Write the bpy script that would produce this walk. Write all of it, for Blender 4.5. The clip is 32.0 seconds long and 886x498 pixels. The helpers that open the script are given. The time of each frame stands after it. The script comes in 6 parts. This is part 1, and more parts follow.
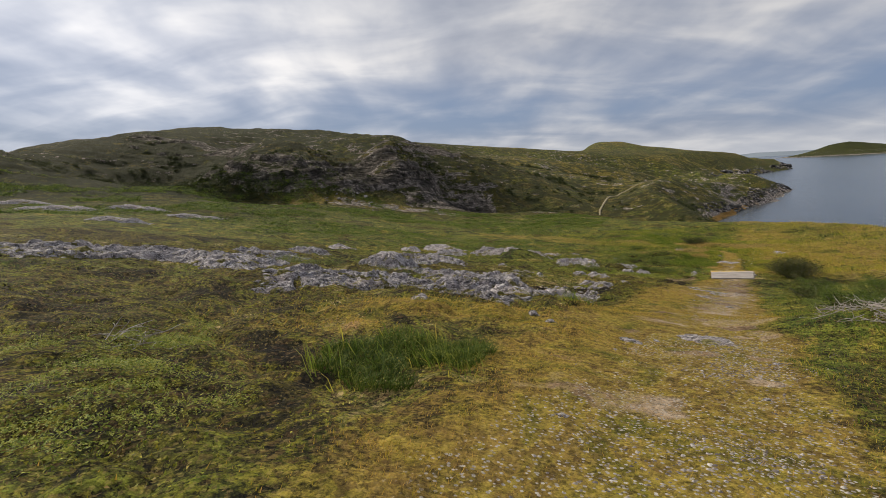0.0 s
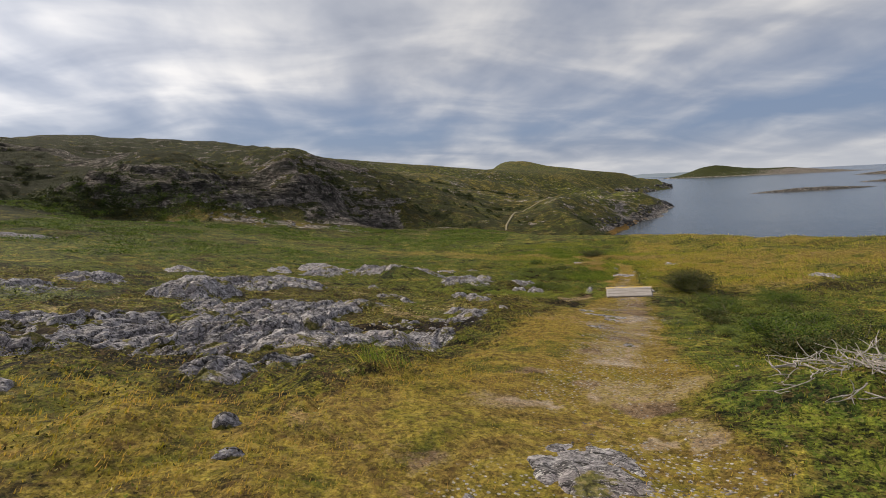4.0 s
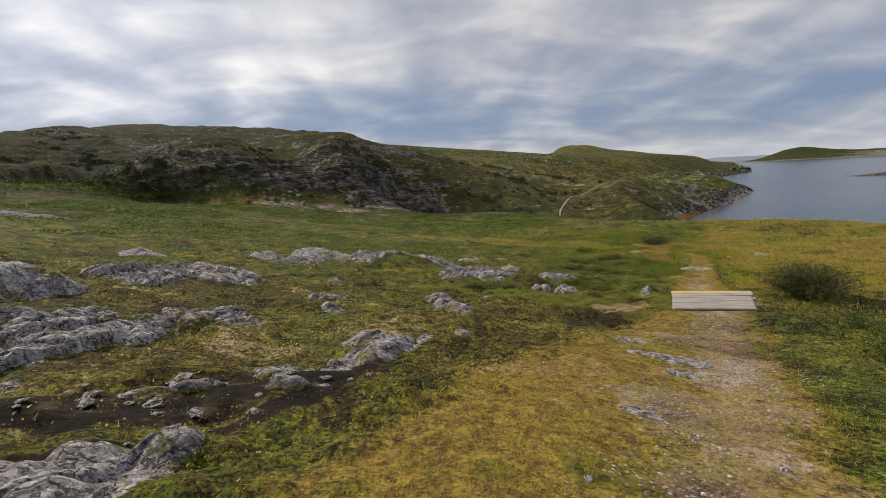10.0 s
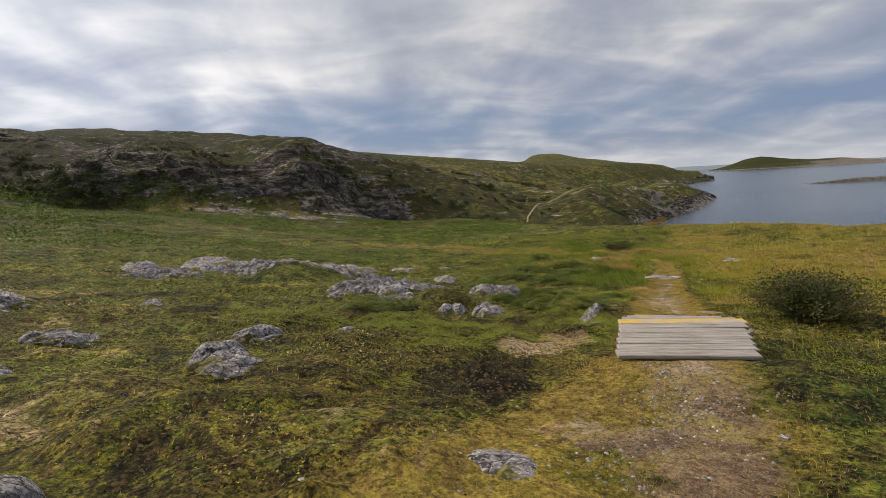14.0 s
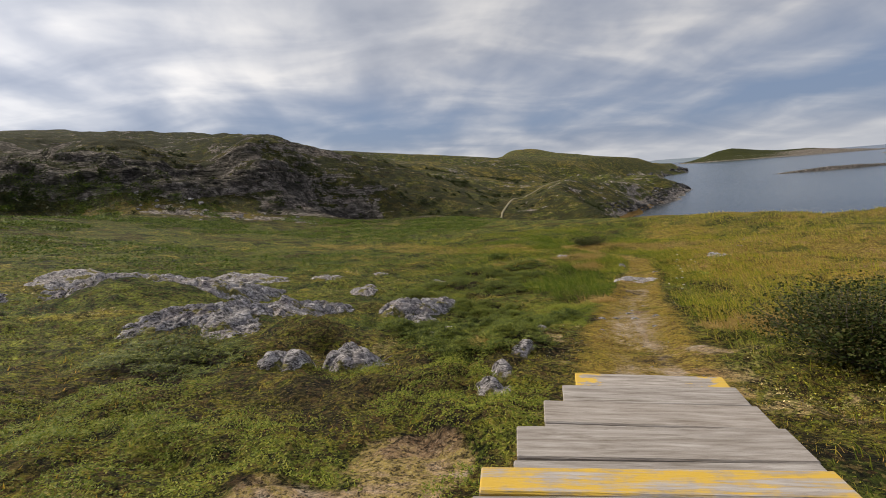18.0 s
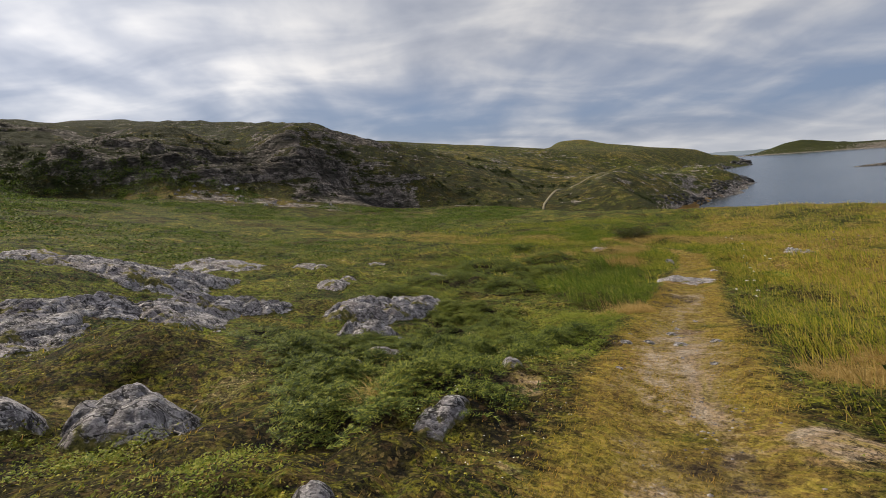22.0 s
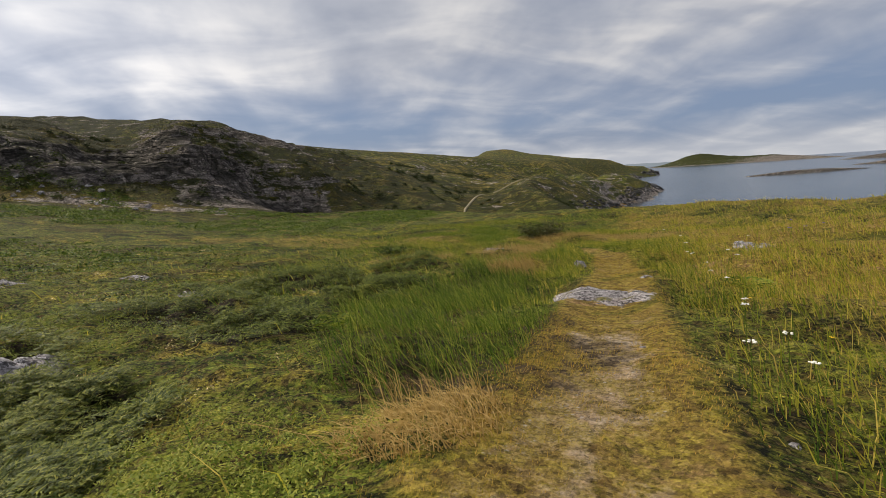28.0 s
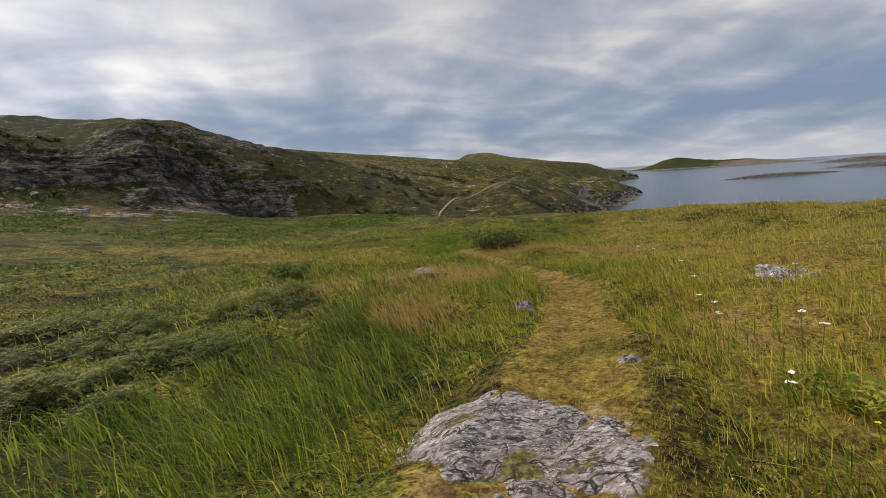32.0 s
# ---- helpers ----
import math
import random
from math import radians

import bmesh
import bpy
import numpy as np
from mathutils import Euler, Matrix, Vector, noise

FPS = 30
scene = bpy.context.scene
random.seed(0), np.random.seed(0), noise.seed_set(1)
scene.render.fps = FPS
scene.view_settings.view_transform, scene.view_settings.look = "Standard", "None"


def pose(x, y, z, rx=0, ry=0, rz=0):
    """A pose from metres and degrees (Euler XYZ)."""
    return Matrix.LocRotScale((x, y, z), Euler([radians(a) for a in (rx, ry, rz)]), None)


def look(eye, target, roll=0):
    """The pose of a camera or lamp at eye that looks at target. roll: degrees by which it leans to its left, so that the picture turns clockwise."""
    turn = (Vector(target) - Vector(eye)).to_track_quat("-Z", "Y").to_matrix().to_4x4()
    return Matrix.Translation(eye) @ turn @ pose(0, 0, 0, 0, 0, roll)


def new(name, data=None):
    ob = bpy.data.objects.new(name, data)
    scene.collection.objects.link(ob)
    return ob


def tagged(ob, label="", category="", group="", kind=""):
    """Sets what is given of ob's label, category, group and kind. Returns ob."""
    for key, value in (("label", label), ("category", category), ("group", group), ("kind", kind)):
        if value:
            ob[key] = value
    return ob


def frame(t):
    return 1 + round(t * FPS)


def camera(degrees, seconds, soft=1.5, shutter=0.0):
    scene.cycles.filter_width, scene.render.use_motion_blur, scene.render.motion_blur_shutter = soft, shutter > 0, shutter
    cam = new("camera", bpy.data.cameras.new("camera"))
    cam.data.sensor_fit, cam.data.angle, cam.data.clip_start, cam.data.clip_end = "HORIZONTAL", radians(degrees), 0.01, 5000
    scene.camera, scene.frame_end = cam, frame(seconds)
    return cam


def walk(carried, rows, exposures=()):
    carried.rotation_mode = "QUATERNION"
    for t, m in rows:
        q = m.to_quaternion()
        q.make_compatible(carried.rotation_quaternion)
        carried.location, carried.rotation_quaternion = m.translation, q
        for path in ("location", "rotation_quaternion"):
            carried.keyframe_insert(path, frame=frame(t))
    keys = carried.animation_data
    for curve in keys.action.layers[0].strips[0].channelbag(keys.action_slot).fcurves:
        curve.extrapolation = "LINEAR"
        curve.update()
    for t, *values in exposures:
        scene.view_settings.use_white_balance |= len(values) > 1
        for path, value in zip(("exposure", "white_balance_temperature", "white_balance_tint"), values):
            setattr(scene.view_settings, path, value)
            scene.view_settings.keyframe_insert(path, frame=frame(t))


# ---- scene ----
cam = camera(88.3, 32.0, soft=0.8)
PATH = [
    (0, (0.0, 0.0, 1.5), (0.0, 1.972, 1.167), -3.4),
    (0.5, (0.189, 0.491, 1.436), (0.219, 2.465, 1.111), -3.4),
    (1, (0.41, 0.943, 1.364), (0.485, 2.916, 1.048), -3.4),
    (1.5, (0.7, 1.339, 1.277), (0.912, 3.306, 0.984), -3.2),
    (2, (1.02, 1.757, 1.188), (1.29, 3.718, 0.906), -3.4),
    (2.5, (1.339, 2.156, 1.09), (1.647, 4.112, 0.806), -3.2),
    (3, (1.632, 2.651, 0.974), (1.951, 4.605, 0.69), -3.2),
    (3.5, (1.93, 3.077, 0.869), (2.273, 5.027, 0.59), -3.0),
    (5.5, (2.954, 4.568, 0.688), (3.376, 6.502, 0.401), -3.6),
    (6, (3.285, 4.974, 0.616), (3.718, 6.903, 0.319), -3.7),
    (6.5, (3.595, 5.352, 0.511), (3.971, 7.291, 0.195), -3.9),
    (7, (3.845, 5.644, 0.38), (4.087, 7.6, 0.039), -4.0),
    (7.5, (3.933, 6.038, 0.266), (4.02, 8.005, -0.081), -4.4),
    (8, (4.038, 6.446, 0.2), (4.068, 8.416, -0.146), -4.4),
    (8.5, (4.197, 6.891, 0.118), (4.222, 8.862, -0.22), -4.2),
    (9, (4.448, 7.29, 0.002), (4.503, 9.262, -0.33), -3.8),
    (9.5, (4.675, 7.715, -0.115), (4.74, 9.687, -0.441), -3.8),
    (10, (4.921, 8.07, -0.18), (5.04, 10.041, -0.501), -3.4),
    (10.5, (5.199, 8.493, -0.283), (5.351, 10.462, -0.601), -3.3),
    (11, (5.521, 8.904, -0.351), (5.71, 10.87, -0.666), -3.1),
    (11.5, (5.815, 9.346, -0.473), (6.001, 11.312, -0.789), -3.1),
    (12, (6.121, 9.66, -0.574), (6.297, 11.627, -0.885), -3.0),
    (12.5, (6.352, 10.086, -0.685), (6.521, 12.056, -0.99), -3.0),
    (13, (6.619, 10.56, -0.778), (6.791, 12.53, -1.078), -3.3),
    (13.5, (6.854, 11.01, -0.853), (7.054, 12.978, -1.143), -3.4),
    (14, (7.156, 11.372, -0.911), (7.389, 13.337, -1.201), -3.4),
    (14.5, (7.455, 11.739, -0.985), (7.717, 13.7, -1.28), -3.5),
    (16.5, (8.544, 13.476, -1.205), (8.84, 15.432, -1.498), -4.0),
    (17, (8.819, 13.875, -1.273), (9.115, 15.831, -1.566), -4.1),
    (17.5, (9.135, 14.254, -1.381), (9.451, 16.206, -1.678), -4.2),
    (18, (9.483, 14.689, -1.442), (9.795, 16.641, -1.747), -4.6),
    (18.5, (9.84, 15.043, -1.466), (10.156, 16.993, -1.777), -4.7),
    (19, (10.119, 15.399, -1.481), (10.438, 17.347, -1.799), -4.9),
    (19.5, (10.395, 15.644, -1.481), (10.714, 17.594, -1.797), -4.8),
    (20, (10.564, 15.937, -1.59), (10.831, 17.893, -1.909), -4.8),
    (20.5, (10.698, 16.279, -1.685), (10.857, 18.246, -2.008), -4.6),
    (21, (10.938, 16.612, -1.837), (11.091, 18.58, -2.16), -4.2),
    (21.5, (11.08, 16.97, -2.009), (11.204, 18.939, -2.334), -4.2),
    (22, (11.208, 17.326, -2.132), (11.325, 19.296, -2.457), -4.2),
    (22.5, (11.337, 17.734, -2.219), (11.458, 19.702, -2.55), -4.5),
    (23, (11.503, 18.231, -2.356), (11.606, 20.201, -2.689), -4.4),
    (23.5, (11.746, 18.696, -2.548), (11.876, 20.664, -2.88), -4.2),
    (24, (12.065, 19.15, -2.599), (12.214, 21.117, -2.93), -4.2),
    (24.5, (12.315, 19.517, -2.686), (12.475, 21.484, -3.013), -3.9),
    (25, (12.464, 19.909, -2.792), (12.632, 21.877, -3.109), -3.9),
    (25.5, (12.686, 20.284, -2.896), (12.896, 22.248, -3.211), -3.9),
    (26, (12.987, 20.689, -3.008), (13.234, 22.649, -3.319), -3.9),
    (26.5, (13.3, 21.095, -3.156), (13.694, 23.034, -3.453), -3.4),
    (28.5, (14.562, 22.667, -3.418), (14.977, 24.599, -3.727), -3.8),
    (29, (14.759, 23.117, -3.458), (15.162, 25.051, -3.767), -3.7),
    (29.5, (15.021, 23.543, -3.479), (15.418, 25.479, -3.79), -3.9),
    (30, (15.318, 23.96, -3.512), (15.736, 25.891, -3.82), -3.8),
    (30.5, (15.63, 24.359, -3.547), (16.062, 26.287, -3.855), -3.9),
    (31, (15.954, 24.721, -3.581), (16.414, 26.643, -3.887), -3.9),
    (31.5, (16.275, 25.082, -3.616), (16.742, 27.003, -3.918), -4.0),
    (32, (16.599, 25.379, -3.639), (17.088, 27.295, -3.936), -3.8),
]
walk(cam, [(t, look(e, g, r)) for t, e, g, r in PATH], [(0.0, 0.0, 6850, 10), (32.0, 0.0, 6850, 10)])

# ---- world, sun ----
SUN_AZ, SUN_EL = radians(-48), radians(40)
scene.view_settings.exposure = 0.0


def sky_world():
    w = bpy.data.worlds.new("sky")
    scene.world = w
    w.use_nodes = True
    nt = w.node_tree
    nt.nodes.clear()
    N = nt.nodes.new
    L = nt.links.new
    out, bg = N("ShaderNodeOutputWorld"), N("ShaderNodeBackground")
    bg.inputs["Strength"].default_value = 0.1
    sky = N("ShaderNodeTexSky")
    sky.sky_type, sky.sun_disc = "NISHITA", False
    sky.sun_elevation, sky.sun_rotation = SUN_EL, SUN_AZ
    tc = N("ShaderNodeTexCoord")
    sep = N("ShaderNodeSeparateXYZ")
    L(tc.outputs["Generated"], sep.inputs[0])

    def m(op, a, b=None, clamp=False):
        n = N("ShaderNodeMath")
        n.operation, n.use_clamp = op, clamp
        for i, v in enumerate((a, b)):
            if v is None:
                continue
            if isinstance(v, (int, float)):
                n.inputs[i].default_value = v
            else:
                L(v, n.inputs[i])
        return n.outputs[0]

    def noise_at(vec, scale, detail, rough, off, distort=0.0, stretch=(1.0, 0.62, 1.0)):
        mp = N("ShaderNodeMapping")
        mp.inputs["Location"].default_value = off
        mp.inputs["Rotation"].default_value = (0, 0, radians(6))
        mp.inputs["Scale"].default_value = stretch
        L(vec, mp.inputs["Vector"])
        n = N("ShaderNodeTexNoise")
        n.inputs["Scale"].default_value, n.inputs["Detail"].default_value = scale, detail
        n.inputs["Roughness"].default_value, n.inputs["Distortion"].default_value = rough, distort
        L(mp.outputs[0], n.inputs["Vector"])
        return n.outputs["Fac"]

    def ramp(v, stops):
        r = N("ShaderNodeValToRGB")
        els = r.color_ramp.elements
        while len(els) < len(stops):
            els.new(0.5)
        for e, (p, c) in zip(els, stops):
            e.position, e.color = p, (*c, 1)
        L(v, r.inputs[0])
        return r.outputs[0]

    def mix(f, a, b):
        n = N("ShaderNodeMix")
        n.data_type = "RGBA"
        for sock, v in ((n.inputs[0], f), (n.inputs[6], a), (n.inputs[7], b)):
            if isinstance(v, (int, float)):
                sock.default_value = v
            elif isinstance(v, tuple):
                sock.default_value = (*v, 1)
            else:
                L(v, sock)
        return n.outputs[2]

    # a cloud deck seen on a plane above: flattened towards the horizon
    up = m("MAXIMUM", sep.outputs[2], 0.0)
    den = m("ADD", up, 0.22)
    comb = N("ShaderNodeCombineXYZ")
    L(m("DIVIDE", sep.outputs[0], den), comb.inputs[0])
    L(m("DIVIDE", sep.outputs[1], den), comb.inputs[1])
    big = noise_at(comb.outputs[0], 0.75, 5, 0.5, (3.1, 1.4, 0), 0.3)
    fine = noise_at(comb.outputs[0], 2.4, 6, 0.48, (0.7, 5.2, 0), 0.2)
    puffs = noise_at(comb.outputs[0], 1.5, 4, 0.5, (6.3, 2.2, 0), 0.5, (1.0, 1.9, 1.0))
    toward = m("ADD", m("MULTIPLY", sep.outputs[0], math.sin(SUN_AZ)), m("MULTIPLY", sep.outputs[1], math.cos(SUN_AZ)))
    # a closed pale deck overhead, a clearing low in the sky, and a bright broken edge along the horizon
    deck = ramp(up, [(0.0, (0.34, 0.34, 0.34)), (0.045, (0.27, 0.27, 0.27)), (0.10, (0.07, 0.07, 0.07)), (0.17, (0.19, 0.19, 0.19)), (0.25, (0.40, 0.40, 0.40)), (0.40, (0.46, 0.46, 0.46))])
    dens = m("ADD", m("MULTIPLY", big, 0.50), m("ADD", m("MULTIPLY", fine, 0.30), m("MULTIPLY", puffs, 0.25)))
    dens = m("ADD", dens, m("SUBTRACT", deck, 0.24))
    dens = m("ADD", dens, m("MULTIPLY", m("SUBTRACT", toward, 0.75), 0.04))
    cover = ramp(dens, [(0.30, (0.0, 0.0, 0.0)), (0.46, (0.50, 0.50, 0.50)), (0.66, (1, 1, 1))])
    glow = m("ADD", 0.80, m("MULTIPLY", m("POWER", m("MAXIMUM", toward, 0.0), 4.0), 0.58))
    tone = m("ADD", m("MULTIPLY", fine, 0.55), m("MULTIPLY", puffs, 0.45))
    body = ramp(tone, [(0.32, (3.2, 3.7, 4.9)), (0.48, (5.3, 5.7, 6.7)), (0.64, (8.5, 8.6, 9.0))])
    lit = N("ShaderNodeVectorMath")
    lit.operation = "SCALE"
    L(body, lit.inputs[0])
    L(glow, lit.inputs[3])
    clear = mix(0.85, sky.outputs[0], (1.95, 2.7, 4.4))
    col = mix(cover, clear, lit.outputs[0])
    hz = m("MULTIPLY", ramp(up, [(0.0, (1, 1, 1)), (0.02, (0.7, 0.7, 0.7)), (0.06, (0, 0, 0))]), 0.7)
    col = mix(hz, col, (5.6, 5.9, 6.5))
    L(col, bg.inputs[0])
    L(bg.outputs[0], out.inputs[0])


sky_world()
sun = new("sun", bpy.data.lights.new("sun", "SUN"))
sun.data.energy, sun.data.angle, sun.data.color = 4.4, radians(7), (1.0, 0.91, 0.74)
sun.matrix_world = look((0, 0, 60), (-60 * math.sin(SUN_AZ) * math.cos(SUN_EL), -60 * math.cos(SUN_AZ) * math.cos(SUN_EL), 60 - 60 * math.sin(SUN_EL)))


# ---- noise and terrain ----
def hash01(ix, iy, seed):
    h = (ix.astype(np.int64) * 374761393 + iy.astype(np.int64) * 668265263 + seed * 1442695041) & 0xFFFFFFFF
    h = ((h ^ (h >> 13)) * 1274126177) & 0xFFFFFFFF
    return ((h ^ (h >> 16)) & 0xFFFFFF) / float(0xFFFFFF)


def vnoise(x, y, seed=0):
    ix, iy = np.floor(x), np.floor(y)
    fx, fy = x - ix, y - iy
    fx, fy = fx * fx * (3 - 2 * fx), fy * fy * (3 - 2 * fy)
    a, b = hash01(ix, iy, seed), hash01(ix + 1, iy, seed)
    c, d = hash01(ix, iy + 1, seed), hash01(ix + 1, iy + 1, seed)
    return (a * (1 - fx) + b * fx) * (1 - fy) + (c * (1 - fx) + d * fx) * fy


def fbm(x, y, octaves=4, seed=0, gain=0.5):
    s, a, t = 0.0, 1.0, 0.0
    for o in range(octaves):
        c, q = math.cos(0.7 * o), math.sin(0.7 * o)
        s = s + a * vnoise((x * c - y * q) * 2.0 ** o + 17.3 * o, (x * q + y * c) * 2.0 ** o - 9.1 * o, seed + o)
        t += a
        a *= gain
    return s / t


def ridged(x, y, octaves=4, seed=0):
    s, a, t = 0.0, 1.0, 0.0
    for o in range(octaves):
        s = s + a * (1 - np.abs(2 * vnoise(x * 2.0 ** o + 5.7 * o, y * 2.0 ** o + 3.3 * o, seed + o) - 1)) ** 2
        t += a
        a *= 0.5
    return s / t


def step(a, b, v):
    k = np.clip((v - a) / (b - a), 0, 1)
    return k * k * (3 - 2 * k)


SEA = -14.6
COAST = [(900, -700), (150, -60), (84, 0), (66, 30), (57, 45), (54, 60), (58, 88), (67, 111), (108, 150), (147, 192), (140, 205), (138, 222),
         (157, 243), (174, 305), (240, 352), (340, 440), (372, 505), (350, 600), (300, 760), (150, 1100), (-300, 1500), (-4000, 2500),
         (-4000, -4000), (900, -4000)]
# the long slope down from the start, as a low polynomial
SLOPE = [0.590, -3.363, -3.878, 1.499, -2.173, -2.605, 1.434, 1.204, 1.639, -0.381]
# x, y, height, half length, half width, turn, squareness: hills, crags and hollows
HILLS = [
    (-75.14, 167.26, 17.65, 92.46, 66.43, 0.13, 1.75),
    (-26.64, 93.23, 5.7, 18.37, 11.58, 17.73, 1.63),
    (-5.33, 132.92, 6.27, 57.39, 27.05, 10.45, 1.28),
    (-43.17, 331.79, 40.95, 147.34, 84.38, 36.51, 1.11),
    (204.42, 582.1, 26.66, 31.07, 80.26, -18.15, 1.12),
    (186.39, 424.3, 19.78, 111.65, 73.96, 85.06, 1.26),
    (82.53, 149.42, 0, 64.49, 13.91, 50.2, 1.17),
    (-91.91, 78.03, 9.46, 35.52, 23.43, -3.04, 1.13),
    (-7.68, 111.91, 12.66, 11.49, 10.24, 10.97, 1.42),
]
FOLDS = [
    (15.19, 224.94, 10.09, 70.43, 39.34, -7.06, 1.16),
    (41.98, 93.13, -7.78, 14.52, 30.56, 8.04, 1.17),
    (30.44, 42.74, -0.79, 9.15, 6, -37.14, 1.08),
    (-31.44, 80.54, -3.11, 8.07, 7.78, 0.01, 1.02),
    (-26, 120, 2.6, 26, 16, 0, 1.2),
    (10.22, 14.84, 0.3, 1.4, 0.85, -18, 1.2),
]
# the finer relief of the hills and of the low headland: x, y, height, radius
KNOLLS = [
    (36, 105, 2.11, 14),
    (52, 134, -5.77, 16),
    (80, 150, -3.46, 16),
    (105, 166, -6.84, 15),
    (126, 178, -8.73, 14),
    (60, 112, 1.56, 14),
    (75, 128, 6.19, 14),
    (13, 116, -3.41, 13),
    (33, 142, -1.73, 15),
    (10, 100, -3.17, 7),
    (2, 101, 0.82, 8),
    (24, 104, -2.58, 10),
    (-60, 96, -6.32, 16),
    (-45, 105, -1.24, 14),
    (-30, 112, 4.57, 13),
    (-14, 108, -6.07, 12),
    (0, 112, -8.94, 12),
    (-75, 105, 2.9, 20),
]
SWELLS = [
    (-50, 130, -5.47, 20),
    (-20, 100, -3.55, 9),
    (-8, 98, 5.24, 8),
    (10, 130, -0.37, 14),
    (35, 180, 1.84, 25),
    (70, 190, -11, 22),
    (105, 205, -11, 16),
    (125, 225, -11, 14),
    (110, 270, -11, 30),
    (150, 290, -11, 25),
    (180, 485, 5, 30),
    (20, 230, 0.02, 30),
    (60, 230, 0.22, 30),
    (90, 330, 11, 40),
    (-12, 120, -0.88, 11),
    (-28, 122, -8.47, 12),
    (8, 112, 9.22, 9),
    (-40, 121, 2.43, 12),
]
# the long crest behind the crag, and the dip and the knoll beside the boardwalk
CREST = [
    (-95, 108, -1.1, 18), (-95, 156, -0.8, 18), (-95, 180, 0.4, 18), (-71, 108, -1.2, 18), (-71, 156, -0.7, 18), (-71, 180, -0.3, 18), (-47, 108, 0.45, 18),
    (-47, 132, -4.3, 18), (-47, 156, -0.8, 18), (-23, 108, -1.1, 18), (-23, 132, -0.7, 18), (-23, 156, -1.3, 18), (1, 108, 0.5, 18), (-80, 88, -0.95, 14),
    (10, 300, -1.3, 40), (70, 315, -1.2, 40), (11.3, 24.2, -0.45, 1.8), (9.4, 20.75, -0.26, 0.8), (11.6, 26.8, -0.2, 1.5), (8.35, 21.9, 0.30, 0.7), (4.6, 25.4, 0.75, 1.7), (6.7, 22.9, 0.3, 1.2), (6.0, 6.2, 0.35, 1.2),
]
# the broken rock faces of the hill: a line at the foot of each with its half width
CRAGS = [
    [(-44, 88, 2.6), (-33, 85.5, 2.4), (-25, 86.5, 3.0), (-18, 89.5, 4.0), (-11, 96, 4.5), (-4, 104, 3.6)],
    [(-37, 93.5, 2.2), (-27, 92.5, 2.4), (-21, 105, 3.6), (-12, 109, 2.6)],
    [(-15, 116, 3.0), (-6, 134, 3.8), (5, 139, 2.6)],
    [(-5, 87, 1.8), (-1, 91.5, 4.0), (4, 97, 4.6), (10, 103, 3.0)],
    [(-75, 120, 3.0), (-63, 126, 3.5), (-47, 114, 3.0)],
]
MOUNDS = HILLS + FOLDS + [(a, b, h, r, r, 0, 1) for a, b, h, r in KNOLLS] + [(a, b, h, r, r, 0, 1) for a, b, h, r in SWELLS] + [(a, b, h, r, r, 0, 1) for a, b, h, r in CREST]
# middle of the trail and its half width
TRAIL = [(-1.5, -6, 1.5), (0.8, 1.6, 1.3), (2.8, 4.6, 1.1), (5.0, 7.8, 1.05), (7.5, 11.4, 1.0), (9.9, 15.0, 0.75), (11.9, 18.2, 0.62), (13.2, 20.6, 0.6),
         (14.4, 22.6, 0.62), (15.9, 24.9, 0.5), (17.5, 27.2, 0.45), (18.9, 29.2, 0.36), (20.2, 31.5, 0.3), (20.8, 35, 0.25), (21.5, 42, 0.2)]


def along(x, y, line):
    """Distance to a line of (x, y, half width), over its half width there, and plain."""
    best, wid = np.full(x.shape, 1e9), np.ones(x.shape)
    for (ax, ay, aw), (bx, by, bw) in zip(line, line[1:]):
        dx, dy = bx - ax, by - ay
        t = np.clip(((x - ax) * dx + (y - ay) * dy) / (dx * dx + dy * dy), 0, 1)
        d = np.hypot(x - ax - t * dx, y - ay - t * dy)
        near = d < best
        best, wid = np.where(near, d, best), np.where(near, aw + (bw - aw) * t, wid)
    return best / wid, best


def coast_distance(x, y):
    best, inside = np.full(x.shape, 1e9), np.zeros(x.shape, bool)
    for (ax, ay), (bx, by) in zip(COAST, COAST[1:] + COAST[:1]):
        dx, dy = bx - ax, by - ay
        t = np.clip(((x - ax) * dx + (y - ay) * dy) / (dx * dx + dy * dy), 0, 1)
        best = np.minimum(best, np.hypot(x - ax - t * dx, y - ay - t * dy))
        if dy:
            inside ^= ((ay > y) != (by > y)) & (x < dx * (y - ay) / dy + ax)
    return np.where(inside, best, -best)


def smin(a, b, k):
    h = np.clip(0.5 + 0.5 * (b - a) / k, 0, 1)
    return b * (1 - h) + a * h - k * h * (1 - h)


def craggy(x, y, lines):
    """How far a place lies on one of the hill's rock faces, 0 to 1."""
    face = np.zeros(x.shape)
    wob = 0.7 * (fbm(x / 7, y / 7, 3, 43) - 0.5)
    for line in lines:
        face = np.maximum(face, 1 - step(0.6, 1.4, along(x, y, line)[0] + wob))
    return face


